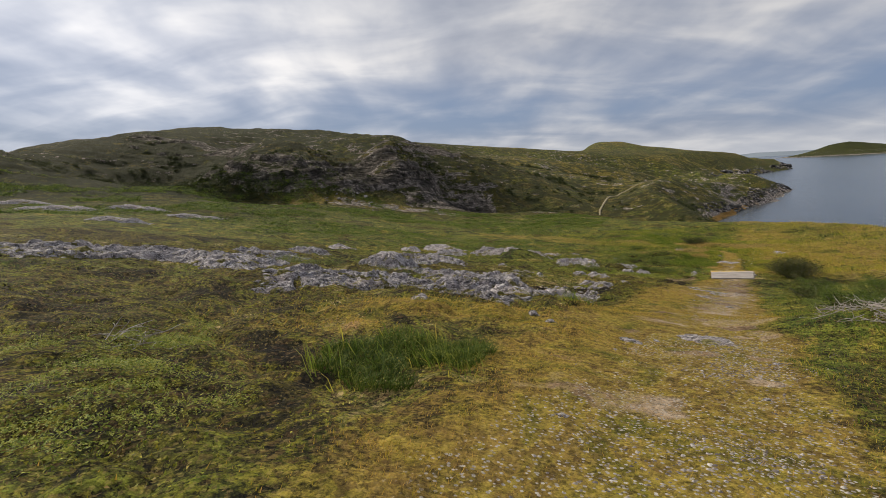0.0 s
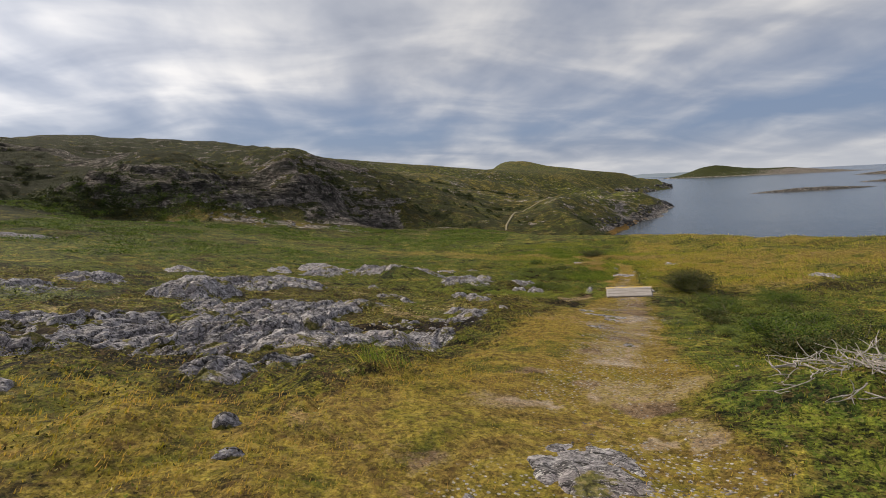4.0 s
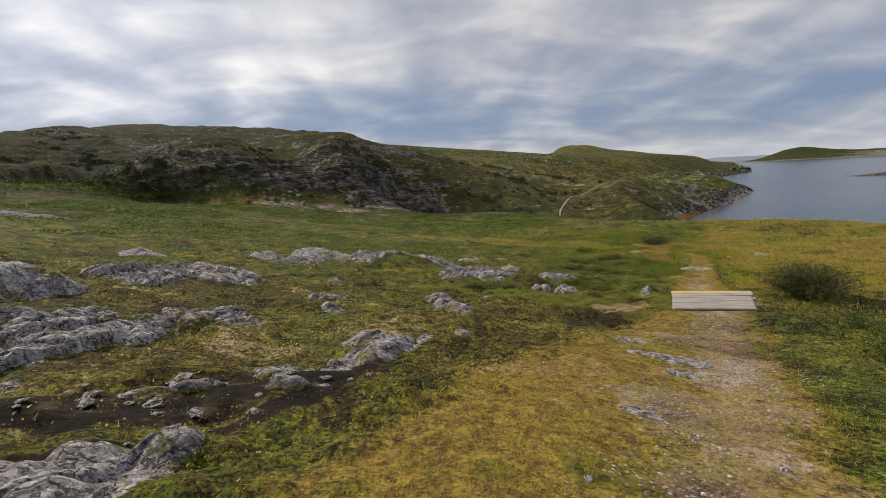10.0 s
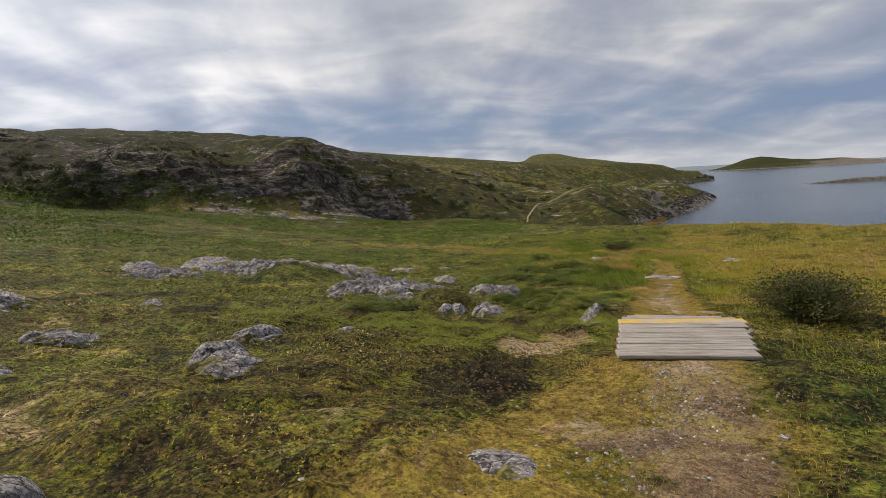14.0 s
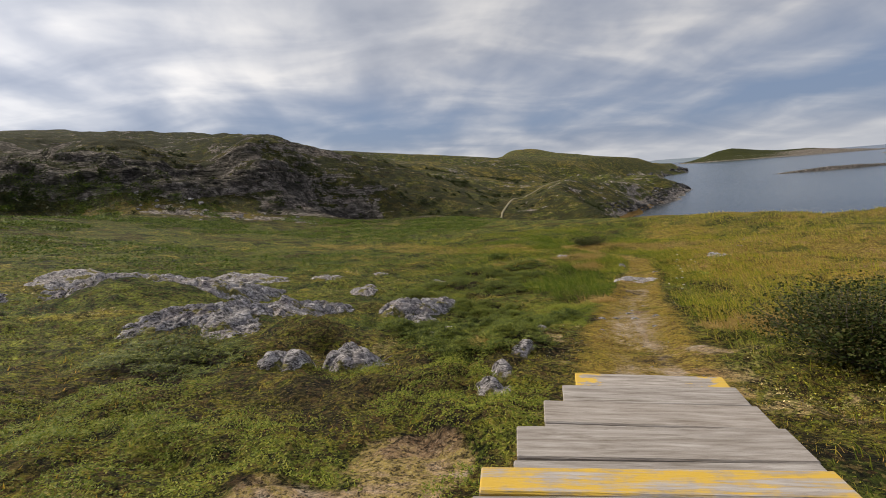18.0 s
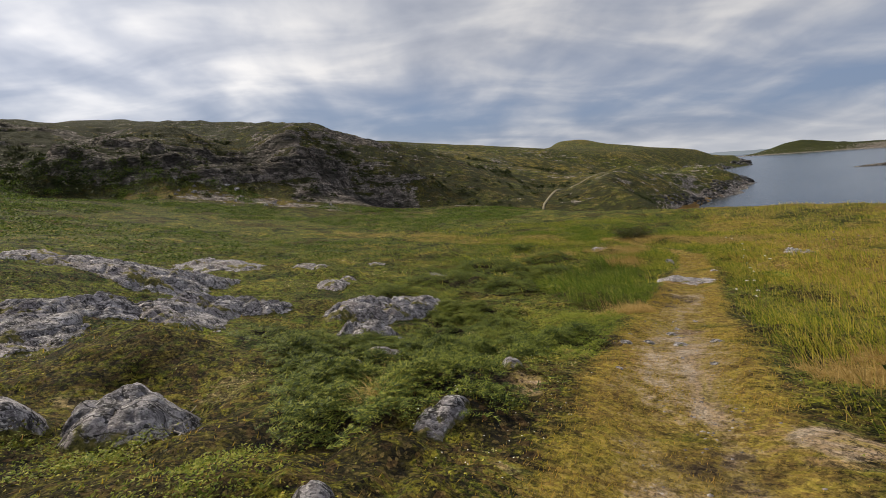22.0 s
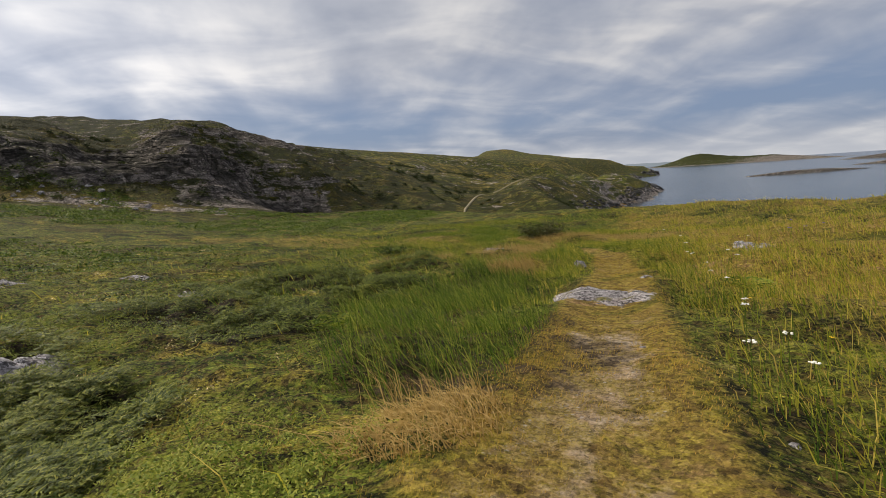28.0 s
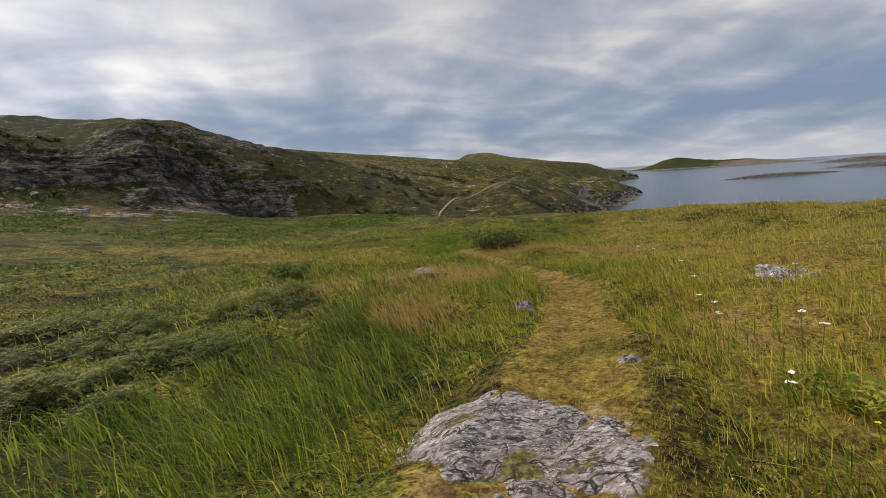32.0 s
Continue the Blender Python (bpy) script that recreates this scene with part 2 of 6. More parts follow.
def ground(x, y):
    """Height of the ground, metres, for arrays of places."""
    x, y = np.asarray(x, float), np.asarray(y, float)
    cx, cy = 25 * np.tanh((x - 8) / 32) + 8, np.where(y > 0, 44 * np.tanh(y / 50), 14 * np.tanh(y / 14))
    u, v = cx / 20, cy / 30
    z = sum(c * b for c, b in zip(SLOPE, (1, u, v, u * u, u * v, v * v, v ** 3, u * v * v, u * u * v, u ** 3)))
    hill = np.zeros(x.shape)
    for mx, my, mh, rx, ry, rot, p in MOUNDS:
        off = max(rx, ry) * 2.6
        if mx + off < x.min() or mx - off > x.max() or my + off < y.min() or my - off > y.max():
            continue
        c, s = math.cos(radians(rot)), math.sin(radians(rot))
        a, b = ((x - mx) * c + (y - my) * s) / rx, (-(x - mx) * s + (y - my) * c) / ry
        hill = hill + mh * np.exp(-(a * a + b * b) ** p)
    z = z + hill
    reach = np.hypot(x - 12, y - 18)
    far = step(34, 85, reach)
    # broken rock benches on the hills, leaning with the strata
    crag = ridged(x / 15 + 0.4 * fbm(x / 9, y / 9, 2, 40), y / 9, 4, 11) - 0.5
    high = far * step(1.0, 6, hill) * (1 - 0.6 * step(170, 260, y))
    z = z + high * (1.2 * crag + 0.8 * (fbm(x / 5, y / 4, 4, 21) - 0.5))
    front = high * craggy(x, y, CRAGS[:2] + CRAGS[3:4]) if np.any(high > 0) else high
    for tall, lean, seed in ((2.7, 0.10, 25), (1.2, 0.04, 27)):
        c = (z + lean * x + 2.4 * tall * (fbm(x / 12, y / 9, 4, seed) - 0.5)) / tall
        f = c - np.floor(c)
        broken = 0.35 + 0.65 * step(0.38, 0.56, fbm(x / 6, y / 6, 3, seed + 4))
        z = z + (0.18 * high + 0.42 * front) * broken * tall * (step(0.0, 0.30, f) - f)
    z = z + far * (0.5 + 1.9 * step(0.5, 5, hill)) * (fbm(x / 14, y / 14, 5, 31) - 0.5) + step(150, 400, reach) * 6 * (fbm(x / 60, y / 60, 4, 33) - 0.5)
    # tussocks and hollows close by, worn smooth on the trail
    rel, dist = along(x, y, TRAIL)
    rough = (1 - far) * (0.25 + 0.75 * step(0.8, 2.2, rel))
    z = z + rough * (0.55 * (fbm(x / 3.2, y / 3.2, 3, 51) - 0.5) + 0.22 * (fbm(x / 0.8, y / 0.8, 3, 61) - 0.5))
    # rounded cushions of heath with creases between them
    near = 1 - step(20, 30, reach)
    cushion = 0.6 * np.abs(2 * vnoise(x / 0.46 + 0.8 * vnoise(x, y, 57), y / 0.46, 53) - 1) + 0.4 * np.abs(2 * vnoise(x / 0.21, y / 0.21, 55) - 1)
    z = z + near * (0.15 + 0.85 * step(1.0, 2.0, rel)) * 0.15 * (cushion - 0.45)
    z = z - (1 - far) * 0.06 * (1 - step(0.3, 1.1, rel))
    d = coast_distance(x, y) + step(50, 140, reach) * 8 * (fbm(x / 14, y / 14, 4, 71) - 0.5)
    cap = np.where(d > 0, SEA + 0.62 * np.minimum(d, 30) + (0.35 - 0.23 * step(150, 200, y) + 0.12 * step(430, 500, y)) * np.maximum(d - 30, 0), SEA + 0.3 * d)
    return smin(z, cap, 2.0)


# ---- materials ----
class Nodes:
    """A short way to write node trees."""

    def __init__(self, name):
        self.mat = bpy.data.materials.new(name)
        self.mat.use_nodes = True
        self.nt = self.mat.node_tree
        self.bsdf = self.nt.nodes["Principled BSDF"]

    def n(self, kind, **props):
        node = self.nt.nodes.new(kind)
        for k, v in props.items():
            node.inputs[k.replace("_", " ")].default_value = v
        return node

    def put(self, value, sock):
        if isinstance(value, (int, float)):
            sock.default_value = value
        elif isinstance(value, tuple):
            sock.default_value = (*value, 1) if len(value) == 3 and sock.type == "RGBA" else value
        else:
            self.nt.links.new(value, sock)

    def coords(self, scale=(1, 1, 1), rot=(0, 0, 0)):
        tc, mp = self.n("ShaderNodeTexCoord"), self.n("ShaderNodeMapping")
        mp.inputs["Scale"].default_value, mp.inputs["Rotation"].default_value = scale, rot
        self.nt.links.new(tc.outputs["Object"], mp.inputs[0])
        return mp.outputs[0]

    def noise(self, scale, detail=4.0, rough=0.55, vec=None, distort=0.0):
        t = self.n("ShaderNodeTexNoise", Scale=scale, Detail=detail, Roughness=rough, Distortion=distort)
        self.put(vec or self.coords(), t.inputs["Vector"])
        return t.outputs["Fac"]

    def voronoi(self, scale, feature="F1", vec=None):
        t = self.n("ShaderNodeTexVoronoi", Scale=scale)
        t.feature = feature
        self.put(vec or self.coords(), t.inputs["Vector"])
        return t.outputs["Distance"]

    def cells(self, scale, vec=None):
        """Random value for each of many small flecks: leaves, litter, lichen."""
        t = self.n("ShaderNodeTexVoronoi", Scale=scale)
        self.put(vec or self.coords(), t.inputs["Vector"])
        sep = self.n("ShaderNodeSeparateColor")
        self.put(t.outputs["Color"], sep.inputs[0])
        return sep.outputs[0], sep.outputs[1], t.outputs["Distance"]

    def attr(self, name):
        a = self.n("ShaderNodeAttribute")
        a.attribute_name = name
        return a.outputs["Fac"]

    def math(self, op, a, b=0.0, clamp=False):
        t = self.n("ShaderNodeMath")
        t.operation, t.use_clamp = op, clamp
        self.put(a, t.inputs[0])
        self.put(b, t.inputs[1])
        return t.outputs[0]

    def ramp(self, fac, stops):
        t = self.n("ShaderNodeValToRGB")
        els = t.color_ramp.elements
        while len(els) < len(stops):
            els.new(0.5)
        for e, (p, c) in zip(els, stops):
            e.position, e.color = p, (*c, 1) if isinstance(c, tuple) else (c, c, c, 1)
        self.put(fac, t.inputs[0])
        return t.outputs[0]

    def mix(self, fac, a, b, blend="MIX"):
        t = self.n("ShaderNodeMix")
        t.data_type, t.blend_type = "RGBA", blend
        for v, i in ((fac, 0), (a, 6), (b, 7)):
            self.put(v, t.inputs[i])
        return t.outputs[2]

    def bump(self, height, strength=0.5, distance=0.02, normal=None):
        t = self.n("ShaderNodeBump", Distance=distance)
        self.put(strength, t.inputs["Strength"])
        self.put(height, t.inputs["Height"])
        if normal is not None:
            self.put(normal, t.inputs["Normal"])
        return t.outputs[0]

    def done(self, color, rough=0.8, normal=None, spec=0.3):
        self.put(color, self.bsdf.inputs["Base Color"])
        self.put(rough, self.bsdf.inputs["Roughness"])
        self.bsdf.inputs["Specular IOR Level"].default_value = spec
        if normal is not None:
            self.put(normal, self.bsdf.inputs["Normal"])
        return self.mat


def rock_colour(k, vec):
    """Grey gneiss in plates, with crisp pale and black lichen; returns colour and relief."""
    broad = k.noise(0.8, 6, 0.6, vec)
    mid = k.noise(3.6, 8, 0.72, vec, 0.8)
    grain = k.noise(30.0, 6, 0.7, vec)
    col = k.ramp(mid, [(0.36, (0.120, 0.113, 0.116)), (0.45, (0.215, 0.205, 0.210)), (0.53, (0.310, 0.297, 0.302)), (0.60, (0.400, 0.387, 0.390)), (0.68, (0.500, 0.488, 0.480))])
    p1, p2, _ = k.cells(4.5, vec)
    col = k.mix(1.0, col, k.ramp(p1, [(0.0, 0.68), (0.5, 1.0), (1.0, 1.28)]), "MULTIPLY")
    col = k.mix(k.ramp(broad, [(0.50, 0.0), (0.60, 0.45)]), col, (0.250, 0.205, 0.190))
    col = k.mix(k.ramp(k.noise(8.0, 6, 0.75, vec), [(0.565, 0.0), (0.585, 0.85)]), col, (0.035, 0.034, 0.035))
    col = k.mix(k.ramp(k.noise(6.0, 7, 0.75, vec, 0.5), [(0.600, 0.0), (0.615, 0.8)]), col, (0.600, 0.600, 0.570))
    f1, g1, _ = k.cells(24.0, vec)
    f2, g2, _ = k.cells(70.0, vec)
    col = k.mix(1.0, col, k.ramp(k.math("ADD", k.math("MULTIPLY", f1, 0.5), k.math("MULTIPLY", f2, 0.5)), [(0.2, 0.55), (0.5, 1.0), (0.8, 1.35)]), "MULTIPLY")
    col = k.mix(k.ramp(g1, [(0.87, 0.0), (0.90, 0.8)]), col, (0.030, 0.029, 0.029))
    col = k.mix(k.ramp(g2, [(0.88, 0.0), (0.90, 0.6)]), col, (0.560, 0.550, 0.520))
    relief = k.math("ADD", k.math("ADD", mid, k.math("MULTIPLY", p1, 0.35)), k.math("MULTIPLY", grain, 0.25))
    return col, relief


def mat_rock():
    k = Nodes("gneiss")
    vec = k.coords((1.0, 1.7, 1.3), (0.1, 0.2, 0.5))
    col, relief = rock_colour(k, vec)
    bent = k.n("ShaderNodeVectorMath")
    warp = k.n("ShaderNodeTexNoise", Scale=2.0, Detail=4.0)
    k.put(k.coords((0.8, 2.0, 1.0), (0, 0, 0.62)), bent.inputs[0])
    k.put(k.coords(), warp.inputs["Vector"])
    k.put(warp.outputs["Color"], bent.inputs[1])
    crack = k.voronoi(2.2, "DISTANCE_TO_EDGE", bent.outputs[0])
    col = k.mix(k.ramp(crack, [(0.005, 0.9), (0.020, 0.0)]), col, (0.016, 0.014, 0.012))
    fine_crack = k.voronoi(6.5, "DISTANCE_TO_EDGE", bent.outputs[0])
    col = k.mix(k.ramp(fine_crack, [(0.0, 0.65), (0.020, 0.0)]), col, (0.022, 0.020, 0.018))
    pits = k.noise(3.2, 9, 0.75, k.coords((1, 2.2, 1.5), (0.2, 0, 0.62)))
    col = k.mix(k.ramp(pits, [(0.36, 0.9), (0.40, 0.0)]), col, (0.024, 0.021, 0.017))
    col = k.mix(1.0, col, (1.22, 1.19, 1.23), "MULTIPLY")
    # moss and crowberry creeping over the low edges, kept in an attribute
    edge = k.math("ADD", k.attr("edge"), k.math("MULTIPLY", k.math("SUBTRACT", k.noise(7.0, 5), 0.5), 0.9))
    col = k.mix(k.ramp(edge, [(0.58, 0.0), (0.68, 1.0)]), col, k.ramp(k.noise(24.0, 6, 0.7), [(0.38, (0.025, 0.024, 0.006)), (0.52, (0.13, 0.125, 0.02)), (0.66, (0.30, 0.24, 0.08))]))
    moss = k.noise(1.5, 7, 0.62, k.coords((1.0, 1.6, 1.0), (0, 0, 0.62)))
    col = k.mix(k.ramp(moss, [(0.590, 0.0), (0.615, 0.95)]), col, k.ramp(k.noise(19.0, 6, 0.7), [(0.40, (0.050, 0.045, 0.010)), (0.52, (0.170, 0.160, 0.030)), (0.64, (0.360, 0.280, 0.110))]))
    h = k.math("ADD", k.math("ADD", relief, k.math("MULTIPLY", pits, 1.6)), k.ramp(crack, [(0.0, 0.0), (0.04, 0.35)]))
    return k.done(col, 0.88, k.bump(h, 1.0, 0.045))


# crowberry, moss, leafy mats, rusty stems and pale lichen, patch by patch
HEATH_STOPS = [(0.36, (0.014, 0.011, 0.005)), (0.44, (0.050, 0.048, 0.010)), (0.475, (0.270, 0.255, 0.028)), (0.505, (0.095, 0.125, 0.016)), (0.54, (0.085, 0.052, 0.020)),
               (0.575, (0.330, 0.285, 0.048)), (0.60, (0.150, 0.185, 0.026)), (0.66, (0.560, 0.440, 0.230))]


def mat_ground():
    k = Nodes("heath_ground")
    p = k.coords()
    mid, small = k.noise(0.7, 6, 0.62, p), k.noise(4.2, 8, 0.68, p)
    tiny, grain = k.noise(15.0, 6, 0.7, p), k.noise(46.0, 5, 0.7, p)
    mixed = k.math("ADD", k.math("MULTIPLY", mid, 0.40), k.math("ADD", k.math("MULTIPLY", small, 0.35), k.math("MULTIPLY", tiny, 0.25)))
    # heath: crowberry browns, yellow moss, greens, pale lichen, patch by patch
    patch = k.math("ADD", k.math("MULTIPLY", k.math("SUBTRACT", k.noise(0.62, 9, 0.70, p, 0.8), 0.5), 1.35), 0.5)
    # shade of the gaps between leaves, painted by noise into the base colour
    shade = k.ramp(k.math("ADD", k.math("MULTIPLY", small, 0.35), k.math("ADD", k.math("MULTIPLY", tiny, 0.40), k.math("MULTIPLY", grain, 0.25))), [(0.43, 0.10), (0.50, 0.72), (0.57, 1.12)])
    heath = k.ramp(patch, HEATH_STOPS)
    lush = k.ramp(patch, [(0.36, (0.034, 0.062, 0.013)), (0.44, (0.100, 0.160, 0.022)), (0.50, (0.255, 0.295, 0.040)), (0.55, (0.130, 0.190, 0.028)), (0.62, (0.420, 0.370, 0.062))])
    dry = k.ramp(patch, [(0.35, (0.150, 0.165, 0.024)), (0.43, (0.300, 0.260, 0.042)), (0.49, (0.450, 0.350, 0.076)), (0.55, (0.310, 0.215, 0.060)), (0.60, (0.410, 0.335, 0.060)), (0.68, (0.480, 0.320, 0.145))])
    soil = k.ramp(patch, [(0.36, (0.190, 0.125, 0.080)), (0.44, (0.320, 0.225, 0.135)), (0.51, (0.360, 0.290, 0.095)), (0.58, (0.420, 0.310, 0.205)), (0.66, (0.540, 0.460, 0.380))])
    edge = k.math("MULTIPLY", k.math("SUBTRACT", k.math("ADD", k.math("MULTIPLY", small, 0.6), k.math("MULTIPLY", tiny, 0.4)), 0.5), 1.8)

    def zone(name, width=0.14):
        return k.ramp(k.math("ADD", k.attr(name), edge), [(0.5 - width, 0.0), (0.5 + width, 1.0)])

    col = k.mix(zone("lush", 0.25), heath, lush)
    plot = k.noise(0.30, 7, 0.62, p, 0.6)
    col = k.mix(k.ramp(plot, [(0.40, 0.75), (0.46, 0.0)]), col, k.ramp(tiny, [(0.4, (0.045, 0.042, 0.010)), (0.6, (0.150, 0.130, 0.026))]))
    col = k.mix(k.ramp(plot, [(0.54, 0.0), (0.60, 0.8)]), col, k.ramp(small, [(0.40, (0.100, 0.150, 0.018)), (0.60, (0.240, 0.275, 0.040))]))
    col = k.mix(zone("dry", 0.22), col, dry)
    # flecks: leaves and litter at three sizes
    f1, h1, _ = k.cells(17.0, p)
    f2, h2, gap = k.cells(46.0, p)
    f3, h3, _ = k.cells(115.0, p)
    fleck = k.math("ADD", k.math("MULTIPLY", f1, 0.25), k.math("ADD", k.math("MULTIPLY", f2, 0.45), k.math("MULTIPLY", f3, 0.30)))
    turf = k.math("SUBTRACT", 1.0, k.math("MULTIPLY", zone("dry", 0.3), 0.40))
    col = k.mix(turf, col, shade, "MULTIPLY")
    col = k.mix(k.ramp(h2, [(0.82, 0.0), (0.86, 0.30)]), col, (0.340, 0.260, 0.110))
    col = k.mix(k.ramp(h1, [(0.80, 0.0), (0.84, 0.45)]), col, (0.120, 0.070, 0.030))
    col = k.mix(zone("soil", 0.12), col, soil)
    col = k.mix(k.math("MULTIPLY", k.ramp(h3, [(0.78, 0.0), (0.82, 0.4)]), zone("soil", 0.2)), col, (0.420, 0.360, 0.300))
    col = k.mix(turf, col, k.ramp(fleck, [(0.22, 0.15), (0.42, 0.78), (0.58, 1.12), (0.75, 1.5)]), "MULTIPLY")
    col = k.mix(1.0, col, (1.05, 1.0, 0.92), "MULTIPLY")
    col = k.mix(k.math("MULTIPLY", k.attr("wild"), 0.70), col, (0.40, 0.45, 0.26), "MULTIPLY")
    pebble = k.voronoi(26.0, "F1", p)
    stones = k.math("MULTIPLY", k.ramp(pebble, [(0.24, 1.0), (0.32, 0.0)]), zone("gravel", 0.1))
    col = k.mix(stones, col, k.ramp(k.noise(30.0, 2, 0.5, p), [(0.35, (0.30, 0.27, 0.25)), (0.65, (0.70, 0.66, 0.62))]))
    # bare rock of the hills: broken into leaning blocks, with lichen and dark seams
    vec = k.coords((0.30, 0.50, 1.5), (0.1, 0.25, 0.5))
    rcol, relief = rock_colour(k, vec)
    bent, warp = k.n("ShaderNodeVectorMath"), k.n("ShaderNodeTexNoise", Scale=0.35, Detail=5.0)
    k.put(k.coords((0.28, 0.45, 1.0), (0.0, 0.22, 0.35)), bent.inputs[0])
    k.put(p, warp.inputs["Vector"])
    k.put(warp.outputs["Color"], bent.inputs[1])
    seam = k.voronoi(1.1, "DISTANCE_TO_EDGE", bent.outputs[0])
    rcol = k.mix(k.ramp(seam, [(0.0, 0.85), (0.05, 0.0)]), rcol, (0.020, 0.018, 0.016))
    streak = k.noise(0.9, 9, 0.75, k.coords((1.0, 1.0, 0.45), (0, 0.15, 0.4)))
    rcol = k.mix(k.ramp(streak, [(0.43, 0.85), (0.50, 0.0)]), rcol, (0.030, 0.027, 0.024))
    rcol = k.mix(1.0, rcol, (1.50, 1.36, 1.24), "MULTIPLY")
    # near-black mottling over the faces of the crags, broken by pale ribs that lean with the beds
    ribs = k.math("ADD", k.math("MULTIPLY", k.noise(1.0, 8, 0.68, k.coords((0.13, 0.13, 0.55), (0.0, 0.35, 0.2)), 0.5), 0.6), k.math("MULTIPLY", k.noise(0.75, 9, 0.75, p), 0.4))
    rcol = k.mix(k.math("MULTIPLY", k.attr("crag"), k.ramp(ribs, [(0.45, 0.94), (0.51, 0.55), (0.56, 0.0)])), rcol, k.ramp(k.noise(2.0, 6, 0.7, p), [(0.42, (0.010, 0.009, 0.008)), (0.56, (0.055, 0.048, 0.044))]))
    band = k.math("ADD", k.math("MULTIPLY", k.noise(1.0, 9, 0.72, k.coords((0.10, 0.16, 0.75), (0.0, 0.10, 0.15))), 0.55), k.math("MULTIPLY", k.noise(0.5, 9, 0.78, p), 0.45))
    rz = k.ramp(k.math("ADD", k.attr("rock"), k.math("MULTIPLY", k.math("SUBTRACT", band, 0.5), 3.4)), [(0.47, 0.0), (0.53, 1.0)])
    col = k.mix(rz, col, rcol)
    col = k.mix(zone("wrack", 0.1), col, k.ramp(small, [(0.4, (0.20, 0.10, 0.02)), (0.6, (0.36, 0.22, 0.06))]))
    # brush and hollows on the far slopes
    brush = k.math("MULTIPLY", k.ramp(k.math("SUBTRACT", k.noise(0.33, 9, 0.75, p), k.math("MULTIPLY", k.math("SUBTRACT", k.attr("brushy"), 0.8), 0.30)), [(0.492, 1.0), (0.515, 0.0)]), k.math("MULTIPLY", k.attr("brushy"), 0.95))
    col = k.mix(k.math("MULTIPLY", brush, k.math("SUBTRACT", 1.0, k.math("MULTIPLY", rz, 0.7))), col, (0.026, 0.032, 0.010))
    # peat in seams; beneath juniper and sedge this dark colour stands in for shade
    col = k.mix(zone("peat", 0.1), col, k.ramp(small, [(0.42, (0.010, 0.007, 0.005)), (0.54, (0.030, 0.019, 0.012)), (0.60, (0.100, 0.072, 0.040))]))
    h = k.math("ADD", k.math("MULTIPLY", small, 0.8), k.math("ADD", k.math("MULTIPLY", tiny, 0.5), k.math("MULTIPLY", grain, 0.25)))
    nrm = k.bump(k.math("ADD", h, k.math("MULTIPLY", fleck, 0.5)), 1.0, 0.15)
    nrm = k.bump(k.noise(0.8, 9, 0.75, p), k.attr("wild"), 1.8, nrm)
    nrm = k.bump(k.ramp(seam, [(0.0, 0.0), (0.12, 1.0)]), k.math("MULTIPLY", rz, k.attr("wild")), 0.8, nrm)
    return k.done(col, 0.9, nrm, 0.15)


def mat_water():
    k = Nodes("sea_water")
    vec = k.coords((0.25, 0.6, 1), (0, 0, 0.6))
    h = k.math("ADD", k.noise(1.3, 4, 0.5, vec), k.math("MULTIPLY", k.noise(0.12, 3, 0.5, vec), 1.5))
    col = k.ramp(k.noise(0.012, 3, 0.5), [(0.4, (0.020, 0.030, 0.040)), (0.6, (0.040, 0.052, 0.062))])
    k.bsdf.inputs["IOR"].default_value = 1.33
    return k.done(col, 0.16, k.bump(h, 0.35, 0.25), 0.5)


def mat_leaf(name, stops, rough=0.6, trans=0.25):
    k = Nodes(name)
    isl = k.n("ShaderNodeNewGeometry").outputs["Random Per Island"]
    v = k.math("ADD", k.math("MULTIPLY", isl, 0.55), k.math("MULTIPLY", k.noise(0.8, 4, 0.6), 0.45))
    col = k.mix(1.0, k.ramp(v, stops), (1.07, 1.0, 0.85), "MULTIPLY")
    k.bsdf.inputs["Subsurface Weight"].default_value = 0.0
    k.bsdf.inputs["Transmission Weight"].default_value = 0.0
    mat = k.done(col, rough, None, 0.12)
    tr, ms = k.n("ShaderNodeBsdfTranslucent"), k.n("ShaderNodeMixShader")
    ms.inputs[0].default_value = trans
    k.put(col, tr.inputs[0])
    out = k.nt.nodes["Material Output"]
    k.put(k.bsdf.outputs[0], ms.inputs[1])
    k.put(tr.outputs[0], ms.inputs[2])
    k.put(ms.outputs[0], out.inputs[0])
    return mat


def mat_heath_leaf(name, gain):
    """Small leaves that take the colour of the patch they grow in."""
    k = Nodes(name)
    isl = k.n("ShaderNodeNewGeometry").outputs["Random Per Island"]
    col = k.ramp(k.math("ADD", k.math("MULTIPLY", k.math("SUBTRACT", k.noise(0.62, 9, 0.70, k.coords(), 0.8), 0.5), 1.35), 0.5), HEATH_STOPS)
    col = k.mix(1.0, col, k.ramp(isl, [(0.0, 0.60 * gain), (0.5, gain), (1.0, 1.45 * gain)]), "MULTIPLY")
    return k.done(k.mix(k.ramp(isl, [(0.90, 0.0), (0.93, 0.6)]), col, (0.26, 0.15, 0.05)), 0.65, None, 0.12)


